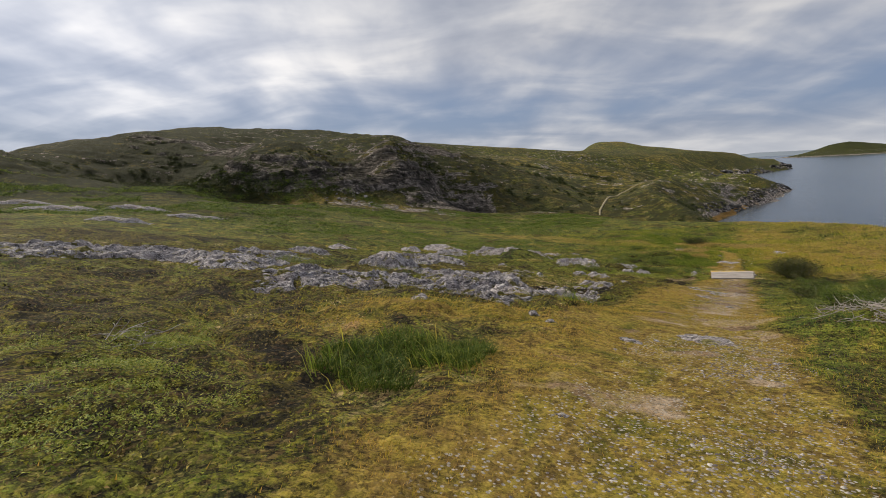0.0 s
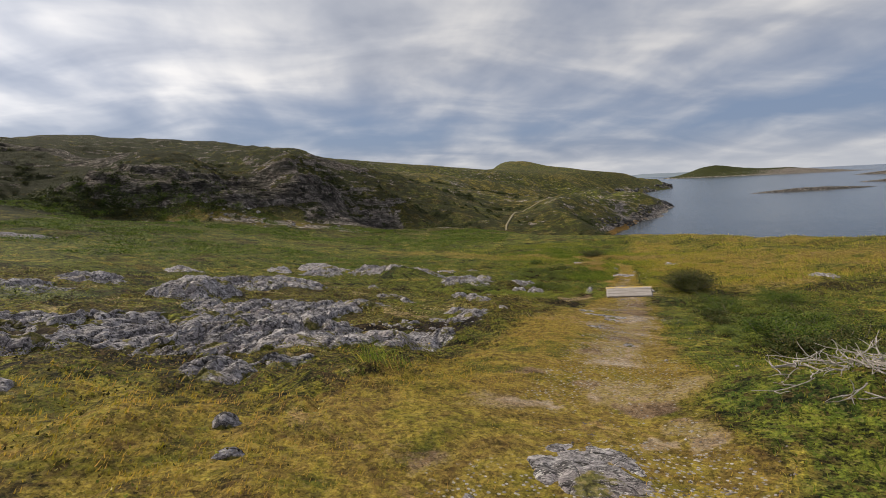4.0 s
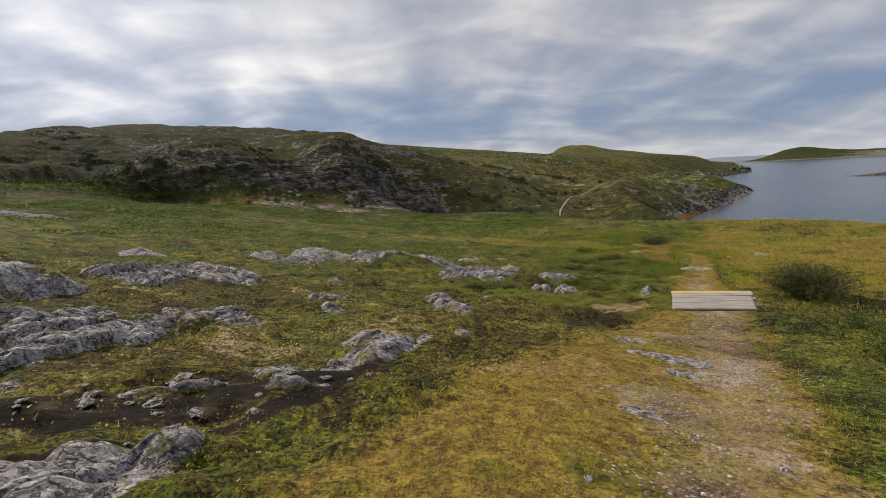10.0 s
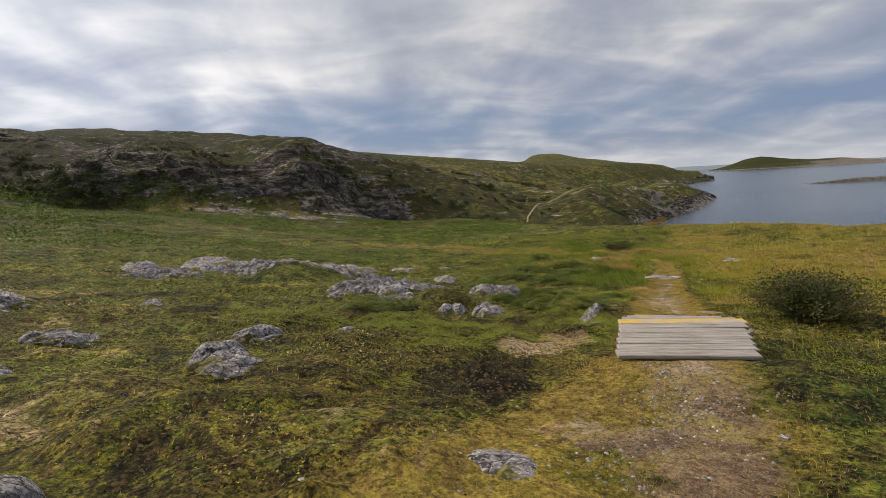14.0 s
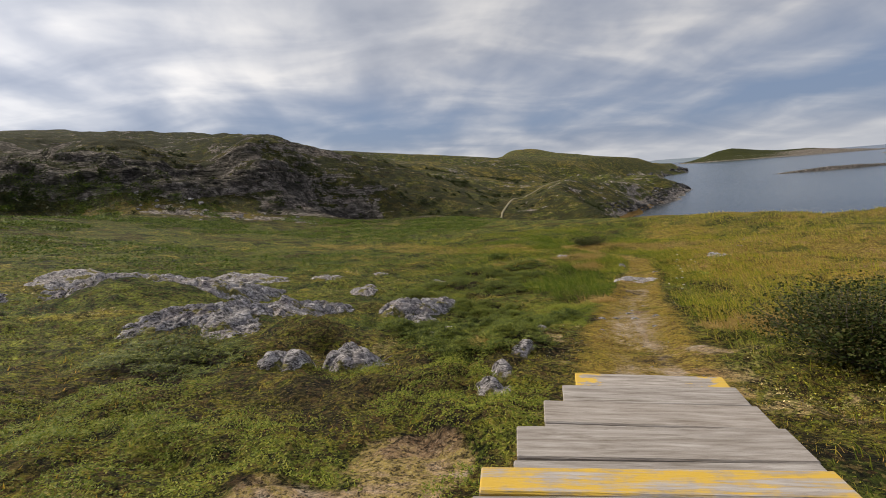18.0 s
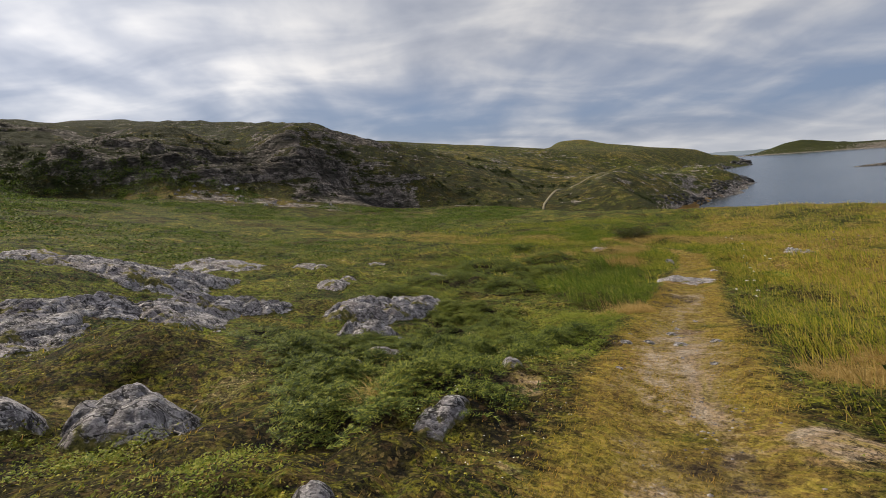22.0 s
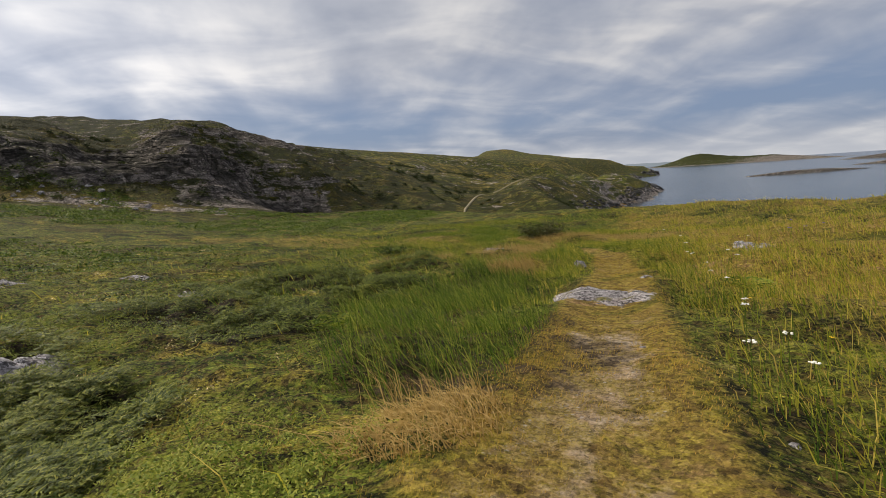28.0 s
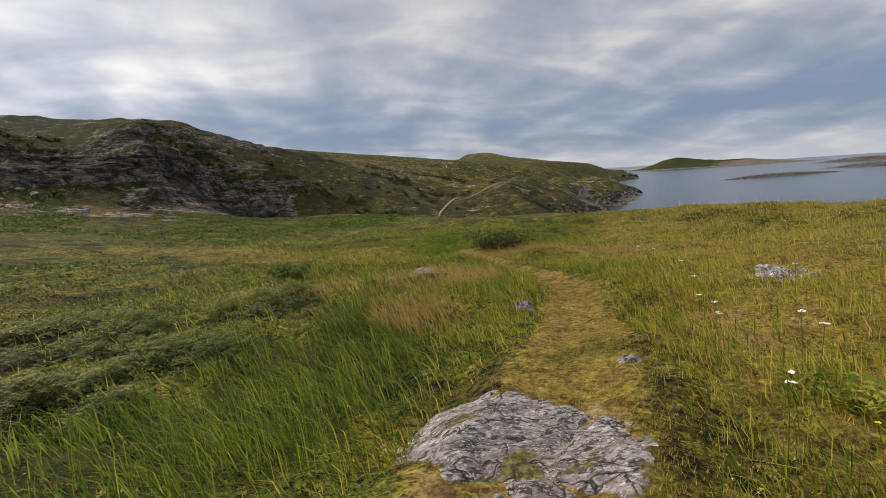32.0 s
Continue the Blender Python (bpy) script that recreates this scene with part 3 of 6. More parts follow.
def mat_wood(name, tone=1.0, paint=None, worn=0.5, ends=False):
    k = Nodes(name)
    rnd = k.n("ShaderNodeObjectInfo").outputs["Random"]
    vec = k.coords((1.2, 14.0, 14.0))
    off = k.n("ShaderNodeVectorMath")
    k.put(vec, off.inputs[0])
    cmb = k.n("ShaderNodeCombineXYZ")
    k.put(k.math("MULTIPLY", rnd, 37.0), cmb.inputs[0])
    k.put(cmb.outputs[0], off.inputs[1])
    g = k.noise(2.2, 8, 0.65, off.outputs[0], 0.4)
    fine = k.noise(9.0, 5, 0.6, off.outputs[0])
    col = k.ramp(g, [(0.30, (0.16 * tone, 0.135 * tone, 0.115 * tone)), (0.46, (0.33 * tone, 0.30 * tone, 0.285 * tone)), (0.60, (0.46 * tone, 0.43 * tone, 0.42 * tone)), (0.75, (0.58 * tone, 0.555 * tone, 0.55 * tone))])
    col = k.mix(k.math("MULTIPLY", rnd, 0.25), col, (0.30, 0.25, 0.21))
    col = k.mix(k.ramp(fine, [(0.60, 0.0), (0.72, 0.7)]), col, (0.12, 0.10, 0.085))
    if ends:
        sep = k.n("ShaderNodeSeparateXYZ")
        k.put(k.coords(), sep.inputs[0])
        ends = k.math("ADD", k.math("ABSOLUTE", sep.outputs[0]), k.math("MULTIPLY", k.math("SUBTRACT", k.noise(5.0, 6, 0.75, k.coords((1, 2.5, 1))), 0.5), 1.3))
        col = k.mix(k.ramp(ends, [(0.47, 0.0), (0.53, 0.9)]), col, paint)
    elif paint:
        col = k.mix(k.ramp(k.math("ADD", k.math("MULTIPLY", g, 0.5), k.math("MULTIPLY", k.noise(3.0, 6, 0.7, k.coords()), 0.5)), [(worn - 0.05, 1.0), (worn + 0.05, 0.0)]), col, paint)
    return k.done(col, 0.8, k.bump(k.math("ADD", g, fine), 0.5, 0.01), 0.25)


ROCK, GROUND, WATER = mat_rock(), mat_ground(), mat_water()
WOOD, YELLOW, YELLOW_ENDS = mat_wood("weathered_board", 0.76), mat_wood("yellow_painted_board", 0.9, (0.55, 0.36, 0.06), 0.50), mat_wood("yellow_worn_paint", 0.85, (0.58, 0.38, 0.05), 0.52, True)
JOIST = mat_wood("dark_joist", 0.45)
DEAD = mat_wood("bleached_dead_wood", 0.95)
GRASS = mat_leaf("short_grass", [(0.20, (0.190, 0.190, 0.024)), (0.40, (0.330, 0.270, 0.040)), (0.58, (0.480, 0.350, 0.072)), (0.80, (0.580, 0.370, 0.130))], 0.6, 0.45)
MEADOW = mat_leaf("long_grass", [(0.20, (0.170, 0.235, 0.028)), (0.42, (0.330, 0.370, 0.048)), (0.60, (0.520, 0.480, 0.080)), (0.80, (0.700, 0.540, 0.170))], 0.6, 0.50)
SEDGE = mat_leaf("green_sedge", [(0.20, (0.034, 0.078, 0.015)), (0.50, (0.125, 0.205, 0.032)), (0.80, (0.340, 0.380, 0.080))], 0.6, 0.45)
STRAW = mat_leaf("seed_straw", [(0.15, (0.300, 0.210, 0.080)), (0.50, (0.450, 0.330, 0.130)), (0.85, (0.580, 0.440, 0.220))], 0.6, 0.35)
HEATH = mat_heath_leaf("crowberry_leaf", 1.25)
BRIGHT = mat_leaf("bright_leaf", [(0.20, (0.070, 0.120, 0.016)), (0.50, (0.175, 0.230, 0.032)), (0.80, (0.330, 0.345, 0.070))])
JUNIPER = mat_leaf("juniper_needle", [(0.20, (0.013, 0.028, 0.008)), (0.44, (0.052, 0.082, 0.015)), (0.62, (0.130, 0.168, 0.028)), (0.82, (0.270, 0.295, 0.054))], 0.6, 0.15)
SHRUB = mat_leaf("shrub_leaf", [(0.20, (0.020, 0.045, 0.008)), (0.50, (0.065, 0.115, 0.018)), (0.80, (0.160, 0.195, 0.040))], 0.6, 0.2)
BUSH = mat_leaf("dark_bush_leaf", [(0.20, (0.016, 0.030, 0.008)), (0.50, (0.045, 0.065, 0.016)), (0.80, (0.130, 0.110, 0.050))], 0.6, 0.15)
SCRUB = mat_leaf("dark_scrub", [(0.20, (0.012, 0.022, 0.007)), (0.50, (0.032, 0.048, 0.014)), (0.80, (0.080, 0.095, 0.026))], 0.6, 0.1)


# ---- building helpers ----
def mesh_of(name, verts, faces):
    me = bpy.data.meshes.new(name)
    me.from_pydata(verts, [], faces)
    return me


def fast_mesh(name, co, loops, sizes, mat, smooth=False):
    """A mesh straight from arrays: vertices, vertex indices face by face, and how many each face has."""
    me = bpy.data.meshes.new(name)
    me.vertices.add(len(co))
    me.vertices.foreach_set("co", np.ascontiguousarray(co, np.float32).ravel())
    me.loops.add(len(loops))
    me.loops.foreach_set("vertex_index", np.ascontiguousarray(loops, np.int32))
    me.polygons.add(len(sizes))
    start = np.concatenate([[0], np.cumsum(sizes)[:-1]])
    me.polygons.foreach_set("loop_start", start.astype(np.int32))
    me.polygons.foreach_set("use_smooth", np.full(len(sizes), smooth))
    me.materials.append(mat)
    me.update(calc_edges=True)
    me.validate()
    return me


def grid_mesh(name, X, Y, Z, mat):
    r, c = X.shape
    i = np.arange(r * c).reshape(r, c)
    quads = np.stack([i[:-1, :-1], i[:-1, 1:], i[1:, 1:], i[1:, :-1]], -1).reshape(-1, 4)
    co = np.stack([X, Y, Z], -1).reshape(-1, 3)
    return fast_mesh(name, co, quads.ravel(), np.full(len(quads), 4), mat, True)


def set_attr(me, name, values):
    a = me.attributes.new(name, "FLOAT", "POINT")
    a.data.foreach_set("value", np.ascontiguousarray(values, np.float32).ravel())


def part(name, bm, material, parent, label=""):
    me = bpy.data.meshes.new(name)
    bm.to_mesh(me)
    bm.free()
    me.materials.append(material)
    ob = new(name, me)
    ob.parent = parent
    return tagged(ob, label)


def box(bm, sx, sy, sz, m=None, bevel=0.0):
    g = bmesh.ops.create_cube(bm, size=1.0)
    bmesh.ops.scale(bm, vec=(sx, sy, sz), verts=g["verts"])
    if bevel:
        edges = list({e for v in g["verts"] for e in v.link_edges})
        bmesh.ops.bevel(bm, geom=edges, offset=bevel, segments=1, affect="EDGES")
    if m is not None:
        bmesh.ops.transform(bm, matrix=m, verts=[v for v in bm.verts if v in set(g["verts"])] if not bevel else bm.verts)


# ---- the land ----
def spaced(lo, hi, fine, pad_lo, pad_hi, growth):
    """Coordinates that are evenly spaced from lo to hi and grow apart beyond."""
    mid = list(np.arange(lo, hi, fine))
    for edge, end, sign, rate in ((mid[-1], pad_hi, 1, growth), (mid[0], pad_lo, -1, growth)):
        v, d, more = edge, fine, []
        while (end - v) * sign > 0:
            d = fine + rate * abs(v - edge) if abs(v - edge) < 130 else d * 1.08
            v += sign * d
            more.append(v)
        mid = mid + more if sign > 0 else more[::-1] + mid
    return np.array(mid)


gx, gy = spaced(-6, 22, 0.10, -3500, 3600, 0.020), spaced(1.5, 32, 0.10, -1500, 3900, 0.016)


def denser(v, lo, hi, gap):
    """The same coordinates with an even finer spacing between lo and hi, where the rocky hill stands."""
    return np.concatenate([v[v < lo], np.arange(lo, hi, gap), v[v >= hi]])


gx, gy = denser(gx, -72, -9, 0.5), denser(gy, 80, 128, 0.42)
X, Y = np.meshgrid(gx, gy)
Z = ground(X, Y)
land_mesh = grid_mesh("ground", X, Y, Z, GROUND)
land = tagged(new("ground", land_mesh), "rolling coastal heath with grass, moss and bare rock", "ground", kind="structure")


# the bare strip worn down to soil between the grass
TRACK = [(5.2, 8.4, 0.35), (6.6, 10.2, 0.55), (7.9, 11.9, 0.55), (8.9, 13.4, 0.7), (9.7, 14.7, 0.6), (12.6, 18.9, 0.16), (13.4, 20.6, 0.16), (14.4, 22.5, 0.14), (15.4, 24.2, 0.08)]


# a band of dry grass across the slope past the meadow
STRAW_BAND = [(6, 54, 2.0), (13, 47, 3.0), (21, 40, 3.0), (27, 38, 2.5)]
# bare reddish scrapes beside the trail
SCRAPES = [(9.7, 17.45, 0.4), (8.85, 16.85, 0.35), (13.6, 19.6, 0.24), (11.95, 20.8, 0.3)]


def lane_east(x, y):
    """The green side of the lane, towards the sea, 0 to 1."""
    edge = 0.55 + 0.63 * y
    return step(0.0, 0.6, x - edge + 0.7 * (fbm(x / 0.9, y / 0.9, 3, 97) - 0.5))


def zones(x, y):
    """How much of each kind of cover grows at a place."""
    rel, dist = along(x, y, TRAIL)
    reach = np.hypot(x - 12, y - 18)
    far = step(34, 85, reach)
    n1, n2, n3 = fbm(x / 4.5, y / 4.5, 4, 81), fbm(x / 1.3, y / 1.3, 4, 91), fbm(x / 22, y / 22, 4, 101)
    up = step(13, 19, y)
    soil = (1 - step(0.35, 1.15, rel)) * (0.12 + 0.22 * step(4, 10, y) + 0.10 * up) * (0.75 + 0.5 * step(0.35, 0.65, n2)) * (1 - step(25, 30, y))
    soil = np.maximum(soil, along(x, y, TRACK)[0] * -0.55 + 0.86 + 1.1 * (n2 - 0.5))
    for a, b, r in SCRAPES:
        soil = np.maximum(soil, 0.72 * (1 - step(0.5, 1.4, np.hypot(x - a, y - b) / r + 2.4 * (n2 - 0.5))))
    # bare brown scrapes where the turf is worn through
    lane = 1 - step(0.7, 1.5, rel)
    soil = np.maximum(soil, lane * (0.80 - 0.35 * up) * step(0.57, 0.66, fbm(x / 0.75 + 9, y / 0.5, 4, 95)) * (1 - step(27, 31, y)))
    gravel = (1 - step(0.5, 1.2, rel)) * np.where(y < 13, 0.62 + 0.25 * (1 - step(3.5, 6, y)), 0.30) * (0.55 + 0.75 * step(0.35, 0.6, n2))
    dry = (1 - step(0.75, 1.75, rel - 0.75 * step(4.5, 7, y) * (1 - step(13, 16, y)))) * (1 - 0.08 * up) * 0.9
    # short rusty turf left of the lane at the start
    dry = np.maximum(dry, 0.80 * step(3.3, 4.6, y + 0.3 * x) * (1 - step(6.5, 8.5, y + 0.35 * x)) * step(-5.0, -1.5, x - 0.25 * y) * step(0.34, 0.52, n1 * 0.5 + n2 * 0.5))
    meadow = step(0.0, 6.0, (x - 12.5) - 0.25 * (y - 20)) * step(15, 21, y) * (1 - far)
    dry = np.maximum(dry, meadow * step(-0.5, 1.5, (x - 15.2) - 0.62 * (y - 23)) * (0.38 + 0.45 * step(0.40, 0.65, n1)))
    east = lane_east(x, y) * (1 - up)
    dry, gravel, soil = dry * (1 - 0.8 * east), gravel * (1 - east), soil * (1 - east)
    lush = np.maximum(0.45 * step(0.45, 0.65, n1), 0.75 * np.maximum(meadow, east))
    valley = step(38, 46, y) * (1 - step(70, 84, y)) * (1 - step(20, 45, x))
    lush = np.maximum(lush, valley * (0.70 + 0.4 * step(0.4, 0.6, n1)))
    lush = np.maximum(lush, step(20, 24, y) * (1 - step(-1.2, -0.3, (x - 15.0) - 0.66 * (y - 23))) * (1 - far) * (0.75 + 0.3 * n1))
    lush = np.where(far > 0.5, np.minimum(lush, 0.5), lush)
    lush = np.maximum(lush, far * (0.12 + 0.5 * step(0.42, 0.60, n3)))
    dry = np.maximum(dry, 0.62 * (1 - step(0.4, 1.3, along(x, y, STRAW_BAND)[0] + 0.9 * (n1 - 0.5))))
    dry = np.maximum(dry, far * (0.42 + 0.12 * step(10, 40, x)) * step(0.46, 0.58, fbm(x / 26, y / 16, 4, 111)) * step(60, 120, y))
    return rel, dist, soil, gravel, dry, lush, far, n1, n2, n3


rel, dist, soil, gravel, dry, lush, far, n1, n2, n3 = zones(X, Y)
gzy, gzx = np.gradient(Z, gy, gx)
steep = np.hypot(gzx, gzy)
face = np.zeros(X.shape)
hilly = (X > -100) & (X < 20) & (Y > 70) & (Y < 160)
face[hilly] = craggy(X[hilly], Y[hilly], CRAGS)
rock = far * (0.27 + 0.22 * step(0.45, 1.0, steep) + 0.60 * (n3 - 0.5)) + 0.52 * face - 0.2 * step(230, 420, Y)
shore = np.exp(-((Z - SEA - 0.8) / 1.1) ** 2) * step(30, 70, np.hypot(X - 12, Y - 18))
rock = np.maximum(rock, 1.1 * shore)
rock = rock * (1 - 0.9 * step(38, 44, Y) * (1 - step(72, 82, Y)) * (1 - step(30, 50, X)))
wrack = np.exp(-((Z - SEA - 0.35) / 0.5) ** 2) * np.exp(-(((X - 76) / 34) ** 2 + ((Y - 118) / 34) ** 2)) * 1.5
SCREE = [(-25, 79.5, 1.6), (-16, 81.5, 2.6), (-9, 83, 2.6), (-3, 83, 2.4), (4, 82, 2.0)]
pale = 1 - step(0.5, 1.5, along(X, Y, SCREE)[0] + 0.8 * (n2 - 0.5))
rock = np.maximum(rock, 0.50 * pale)
dry = np.maximum(dry, 0.75 * pale)
PEAT = [(0.9, 9.5, 0.07), (2.0, 9.95, 0.08), (2.8, 10.4, 0.09), (3.6, 10.75, 0.10), (4.1, 11.5, 0.12), (4.5, 12.4, 0.10), (4.8, 13.5, 0.06)]
PEAT_BED = [(0.8, 10.5, 0.14), (2.2, 10.9, 0.24), (3.2, 11.2, 0.34), (3.9, 11.9, 0.26), (4.3, 12.5, 0.12)]
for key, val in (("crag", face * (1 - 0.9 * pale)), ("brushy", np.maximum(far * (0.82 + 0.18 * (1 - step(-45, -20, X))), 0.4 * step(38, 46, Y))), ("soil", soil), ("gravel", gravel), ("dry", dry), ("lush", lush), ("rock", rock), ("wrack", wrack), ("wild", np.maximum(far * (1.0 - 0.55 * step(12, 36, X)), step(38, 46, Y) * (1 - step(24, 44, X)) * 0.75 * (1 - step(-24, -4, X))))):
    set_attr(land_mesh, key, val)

sea_mesh = mesh_of("sea", [(-4200, -4200, SEA), (4600, -4200, SEA), (4600, 4600, SEA), (-4200, 4600, SEA)], [(0, 1, 2, 3)])
sea_mesh.materials.append(WATER)
tagged(new("water", sea_mesh), "calm grey-blue sea filling the bay", "sea", kind="structure")


# ---- rock outcrops ----
def blocks(x, y, seed):
    """Fractured blocks: for each place its block's own height, its tilt and the way to the nearest crack."""
    ix, iy = np.floor(x), np.floor(y)
    f1, f2 = np.full(x.shape, 9.0), np.full(x.shape, 9.0)
    val = np.zeros(x.shape)
    for dx in (-1, 0, 1):
        for dy in (-1, 0, 1):
            cx, cy = ix + dx, iy + dy
            a, b = hash01(cx, cy, seed), hash01(cx, cy, seed + 50)
            px, py = cx + 0.1 + 0.8 * a, cy + 0.1 + 0.8 * b
            d = np.hypot(x - px, y - py)
            v = hash01(cx, cy, seed + 90) - 0.5 + 0.9 * (hash01(cx, cy, seed + 91) - 0.35) * (x - px) + 0.7 * (hash01(cx, cy, seed + 92) - 0.5) * (y - py)
            first = d < f1
            f2 = np.where(first, f1, np.minimum(f2, d))
            val = np.where(first, v, val)
            f1 = np.minimum(f1, d)
    return val, f2 - f1


def ledges(x, y):
    """Broken gneiss that strikes along the walk: tilted blocks within blocks, with open joints."""
    wx = x + 0.30 * (fbm(x / 0.7, y / 0.7, 3, 201) - 0.5)
    wy = y + 0.30 * (fbm(x / 0.7, y / 0.7, 3, 203) - 0.5)
    c, a = wx * 0.82 - wy * 0.57, wx * 0.57 + wy * 0.82
    big, e1 = blocks(c / 0.75, a / 1.7, 221)
    sml, e2 = blocks(c / 0.22, a / 0.5, 231)
    rough = fbm(x / 0.25, y / 0.25, 4, 217, 0.6) - 0.5
    return 0.42 + 0.75 * big + 0.42 * sml + 0.50 * rough - 0.5 * np.exp(-(e1 / 0.06) ** 2) - 0.18 * np.exp(-(e2 / 0.10) ** 2)


def outcrop(x, y, rx, ry, h, rot, seed, label, flat=0.0, broken=0.35):
    """A worn gneiss outcrop that comes up through the ground with an uneven rim, ribs and joints."""
    n = int(np.clip(30 + 60 * max(rx, ry), 30, 140) * (0.6 if y > 27.5 or x < -3 else 1))
    a = np.linspace(-1.35, 1.35, n)
    U, V = np.meshgrid(a, a)
    ang = np.arctan2(V, U)
    wob = 0.78 + 0.55 * fbm(1.9 * np.cos(ang) + seed, 1.9 * np.sin(ang) - seed, 4, seed)
    q = np.hypot(U, V) / wob
    c, s = math.cos(radians(rot)), math.sin(radians(rot))
    wx, wy = U * rx, V * ry
    X0, Y0 = x + wx * c - wy * s, y + wx * s + wy * c
    led = ledges(X0, Y0)
    size = min(1.0, max(rx, ry))
    # a worn dome with one steep flank, swelling and sagging along the beds, cut by joints
    body = np.sqrt(np.clip(1 - step(0.30, 1.15, q), 0, 1))
    dip = 1 + 0.40 * np.clip((Y0 - y) * 0.8 - (X0 - x) * 0.6, -1, 1) / max(rx, ry)
    swell = fbm(X0 / (0.35 + 0.5 * size), Y0 / (0.35 + 0.5 * size), 3, seed + 3) - 0.5
    c2, a2 = X0 * 0.82 - Y0 * 0.57, X0 * 0.57 + Y0 * 0.82
    warp = 0.5 * (fbm(X0 / 0.5, Y0 / 0.5, 3, 241) - 0.5)
    _, gap = blocks((c2 + warp) / 0.50, (a2 + warp) / 1.1, 251)
    _, hair = blocks((c2 + warp) / 0.17, (a2 - warp) / 0.36, 261)
    joints = 0.085 * np.exp(-(gap / 0.07) ** 2) + 0.022 * np.exp(-(hair / 0.12) ** 2)
    rough = fbm(X0 / 0.10, Y0 / 0.10, 3, 271) - 0.5
    lift = h * (1.15 * body * dip - 0.42) + 0.55 * h * swell * body + (1 - flat) * broken * (0.06 + 0.16 * size) * (led - 0.42) * step(1.35, 0.9, q) - size * (1 - 0.4 * flat) * joints + 0.035 * size * rough
    if flat >= 1:
        lift = np.minimum(lift, 0.035 + 0.04 * swell - 0.25 * joints + 0.02 * rough)
    lift = lift - 0.16 * step(0.95, 1.3, q)
    Zg = ground(X0, Y0)
    z0 = float(ground(np.array([x]), np.array([y]))[0])
    me = grid_mesh("rock_outcrop", X0 - x, Y0 - y, Zg + lift - z0, ROCK)
    if broken >= 0.4:
        me.polygons.foreach_set("use_smooth", np.zeros(len(me.polygons), bool))
    set_attr(me, "edge", 0.5 * step(0.7, 1.15, q) if flat >= 1 else 0.75 * (1 - step(-0.02, 0.09, lift)) + 0.25 * step(0.8, 1.2, q))
    ob = new("rock_outcrop", me)
    ob.location = (x, y, z0)
    return tagged(ob, label, "rock", "rock outcrops on the heath")


# x, y, half length, half width, height, turn
EARLY = [
    (-5.7, 15.3, 1.42, 0.73, 0.14, 30), (-2.2, 10.3, 1.71, 0.81, 0.13, 27), (-1.1, 13.9, 0.33, 0.42, 0.2, 14), (0.6, 9.2, 0.45, 0.58, 0.17, 9),
    (1.6, 10, 0.5, 0.65, 0.23, 0), (-0.37, 6.98, 0.17, 0.22, 0.1, 25), (0.9, 7.7, 0.32, 0.41, 0.11, 9), (1.3, 6.43, 0.1, 0.08, 0.06, 5),
    (1.42, 5.97, 0.1, 0.05, 0.06, 4), (-8.8, 11, 1.72, 1.88, 0.22, 39), (-5.7, 12.3, 1.64, 2.13, 0.23, 25), (0.7, 9.7, 0.92, 1.2, 0.22, -4),
    (3.0, 11.5, 0.36, 0.18, 0.08, 40), (3.65, 11.95, 0.24, 0.15, 0.06, 45), (-3, 8.3, 0.81, 0.29, 0.1, 20), (1.4, 8.2, 0.38, 0.17, 0.08, 30),
]
RIDGE = [
    (-0, 12.1, 0.81, 1.05, 0.17, 39), (1.2, 12.4, 0.77, 0.77, 0.17, 29), (2, 14, 0.91, 1, 0.16, 17),
    (1.2, 10.2, 0.36, 0.47, 0.14, 42), (1.8, 10.5, 0.37, 0.48, 0.13, 34), (3.85, 11.55, 0.2, 0.13, 0.07, 40), (-1.4, 19.3, 1.3, 1.69, 0.21, 26), (0.5, 25.7, 1.07, 1.39, 0.26, 12),
    (3.3, 27.7, 1.82, 2.36, 0.4, 3), (3.1, 17.3, 0.39, 0.51, 0.18, 8), (5.4, 17.4, 0.34, 0.44, 0.11, -5), (-5.2, 17.8, 0.93, 1.2, 0.25, 41),
]
SLOPE_ROCKS = [
    (-5.9, 26.7, 0.8, 1.04, 0.13, 38), (0.1, 19.6, 0.95, 1.23, 0.2, 36), (2.69, 20.34, 0.2, 0.26, 0.12, 22), (-2, 29.3, 0.64, 0.84, 0.27, 25),
    (0.2, 31.8, 1.53, 1.99, 0.26, 17), (3.7, 26.5, 0.74, 0.97, 0.28, 10), (5.5, 15.8, 0.36, 0.47, 0.15, 12), (6.4, 18.03, 0.18, 0.24, 0.1, 2),
    (7.9, 23.6, 0.36, 0.47, 0.24, -6), (4.98, 13.35, 0.12, 0.16, 0.07, 31), (5.45, 13.38, 0.13, 0.17, 0.09, 23),
    (4.52, 13.21, 0.27, 0.35, 0.11, 38), (3.5, 15.66, 0.23, 0.31, 0.15, 31),
]
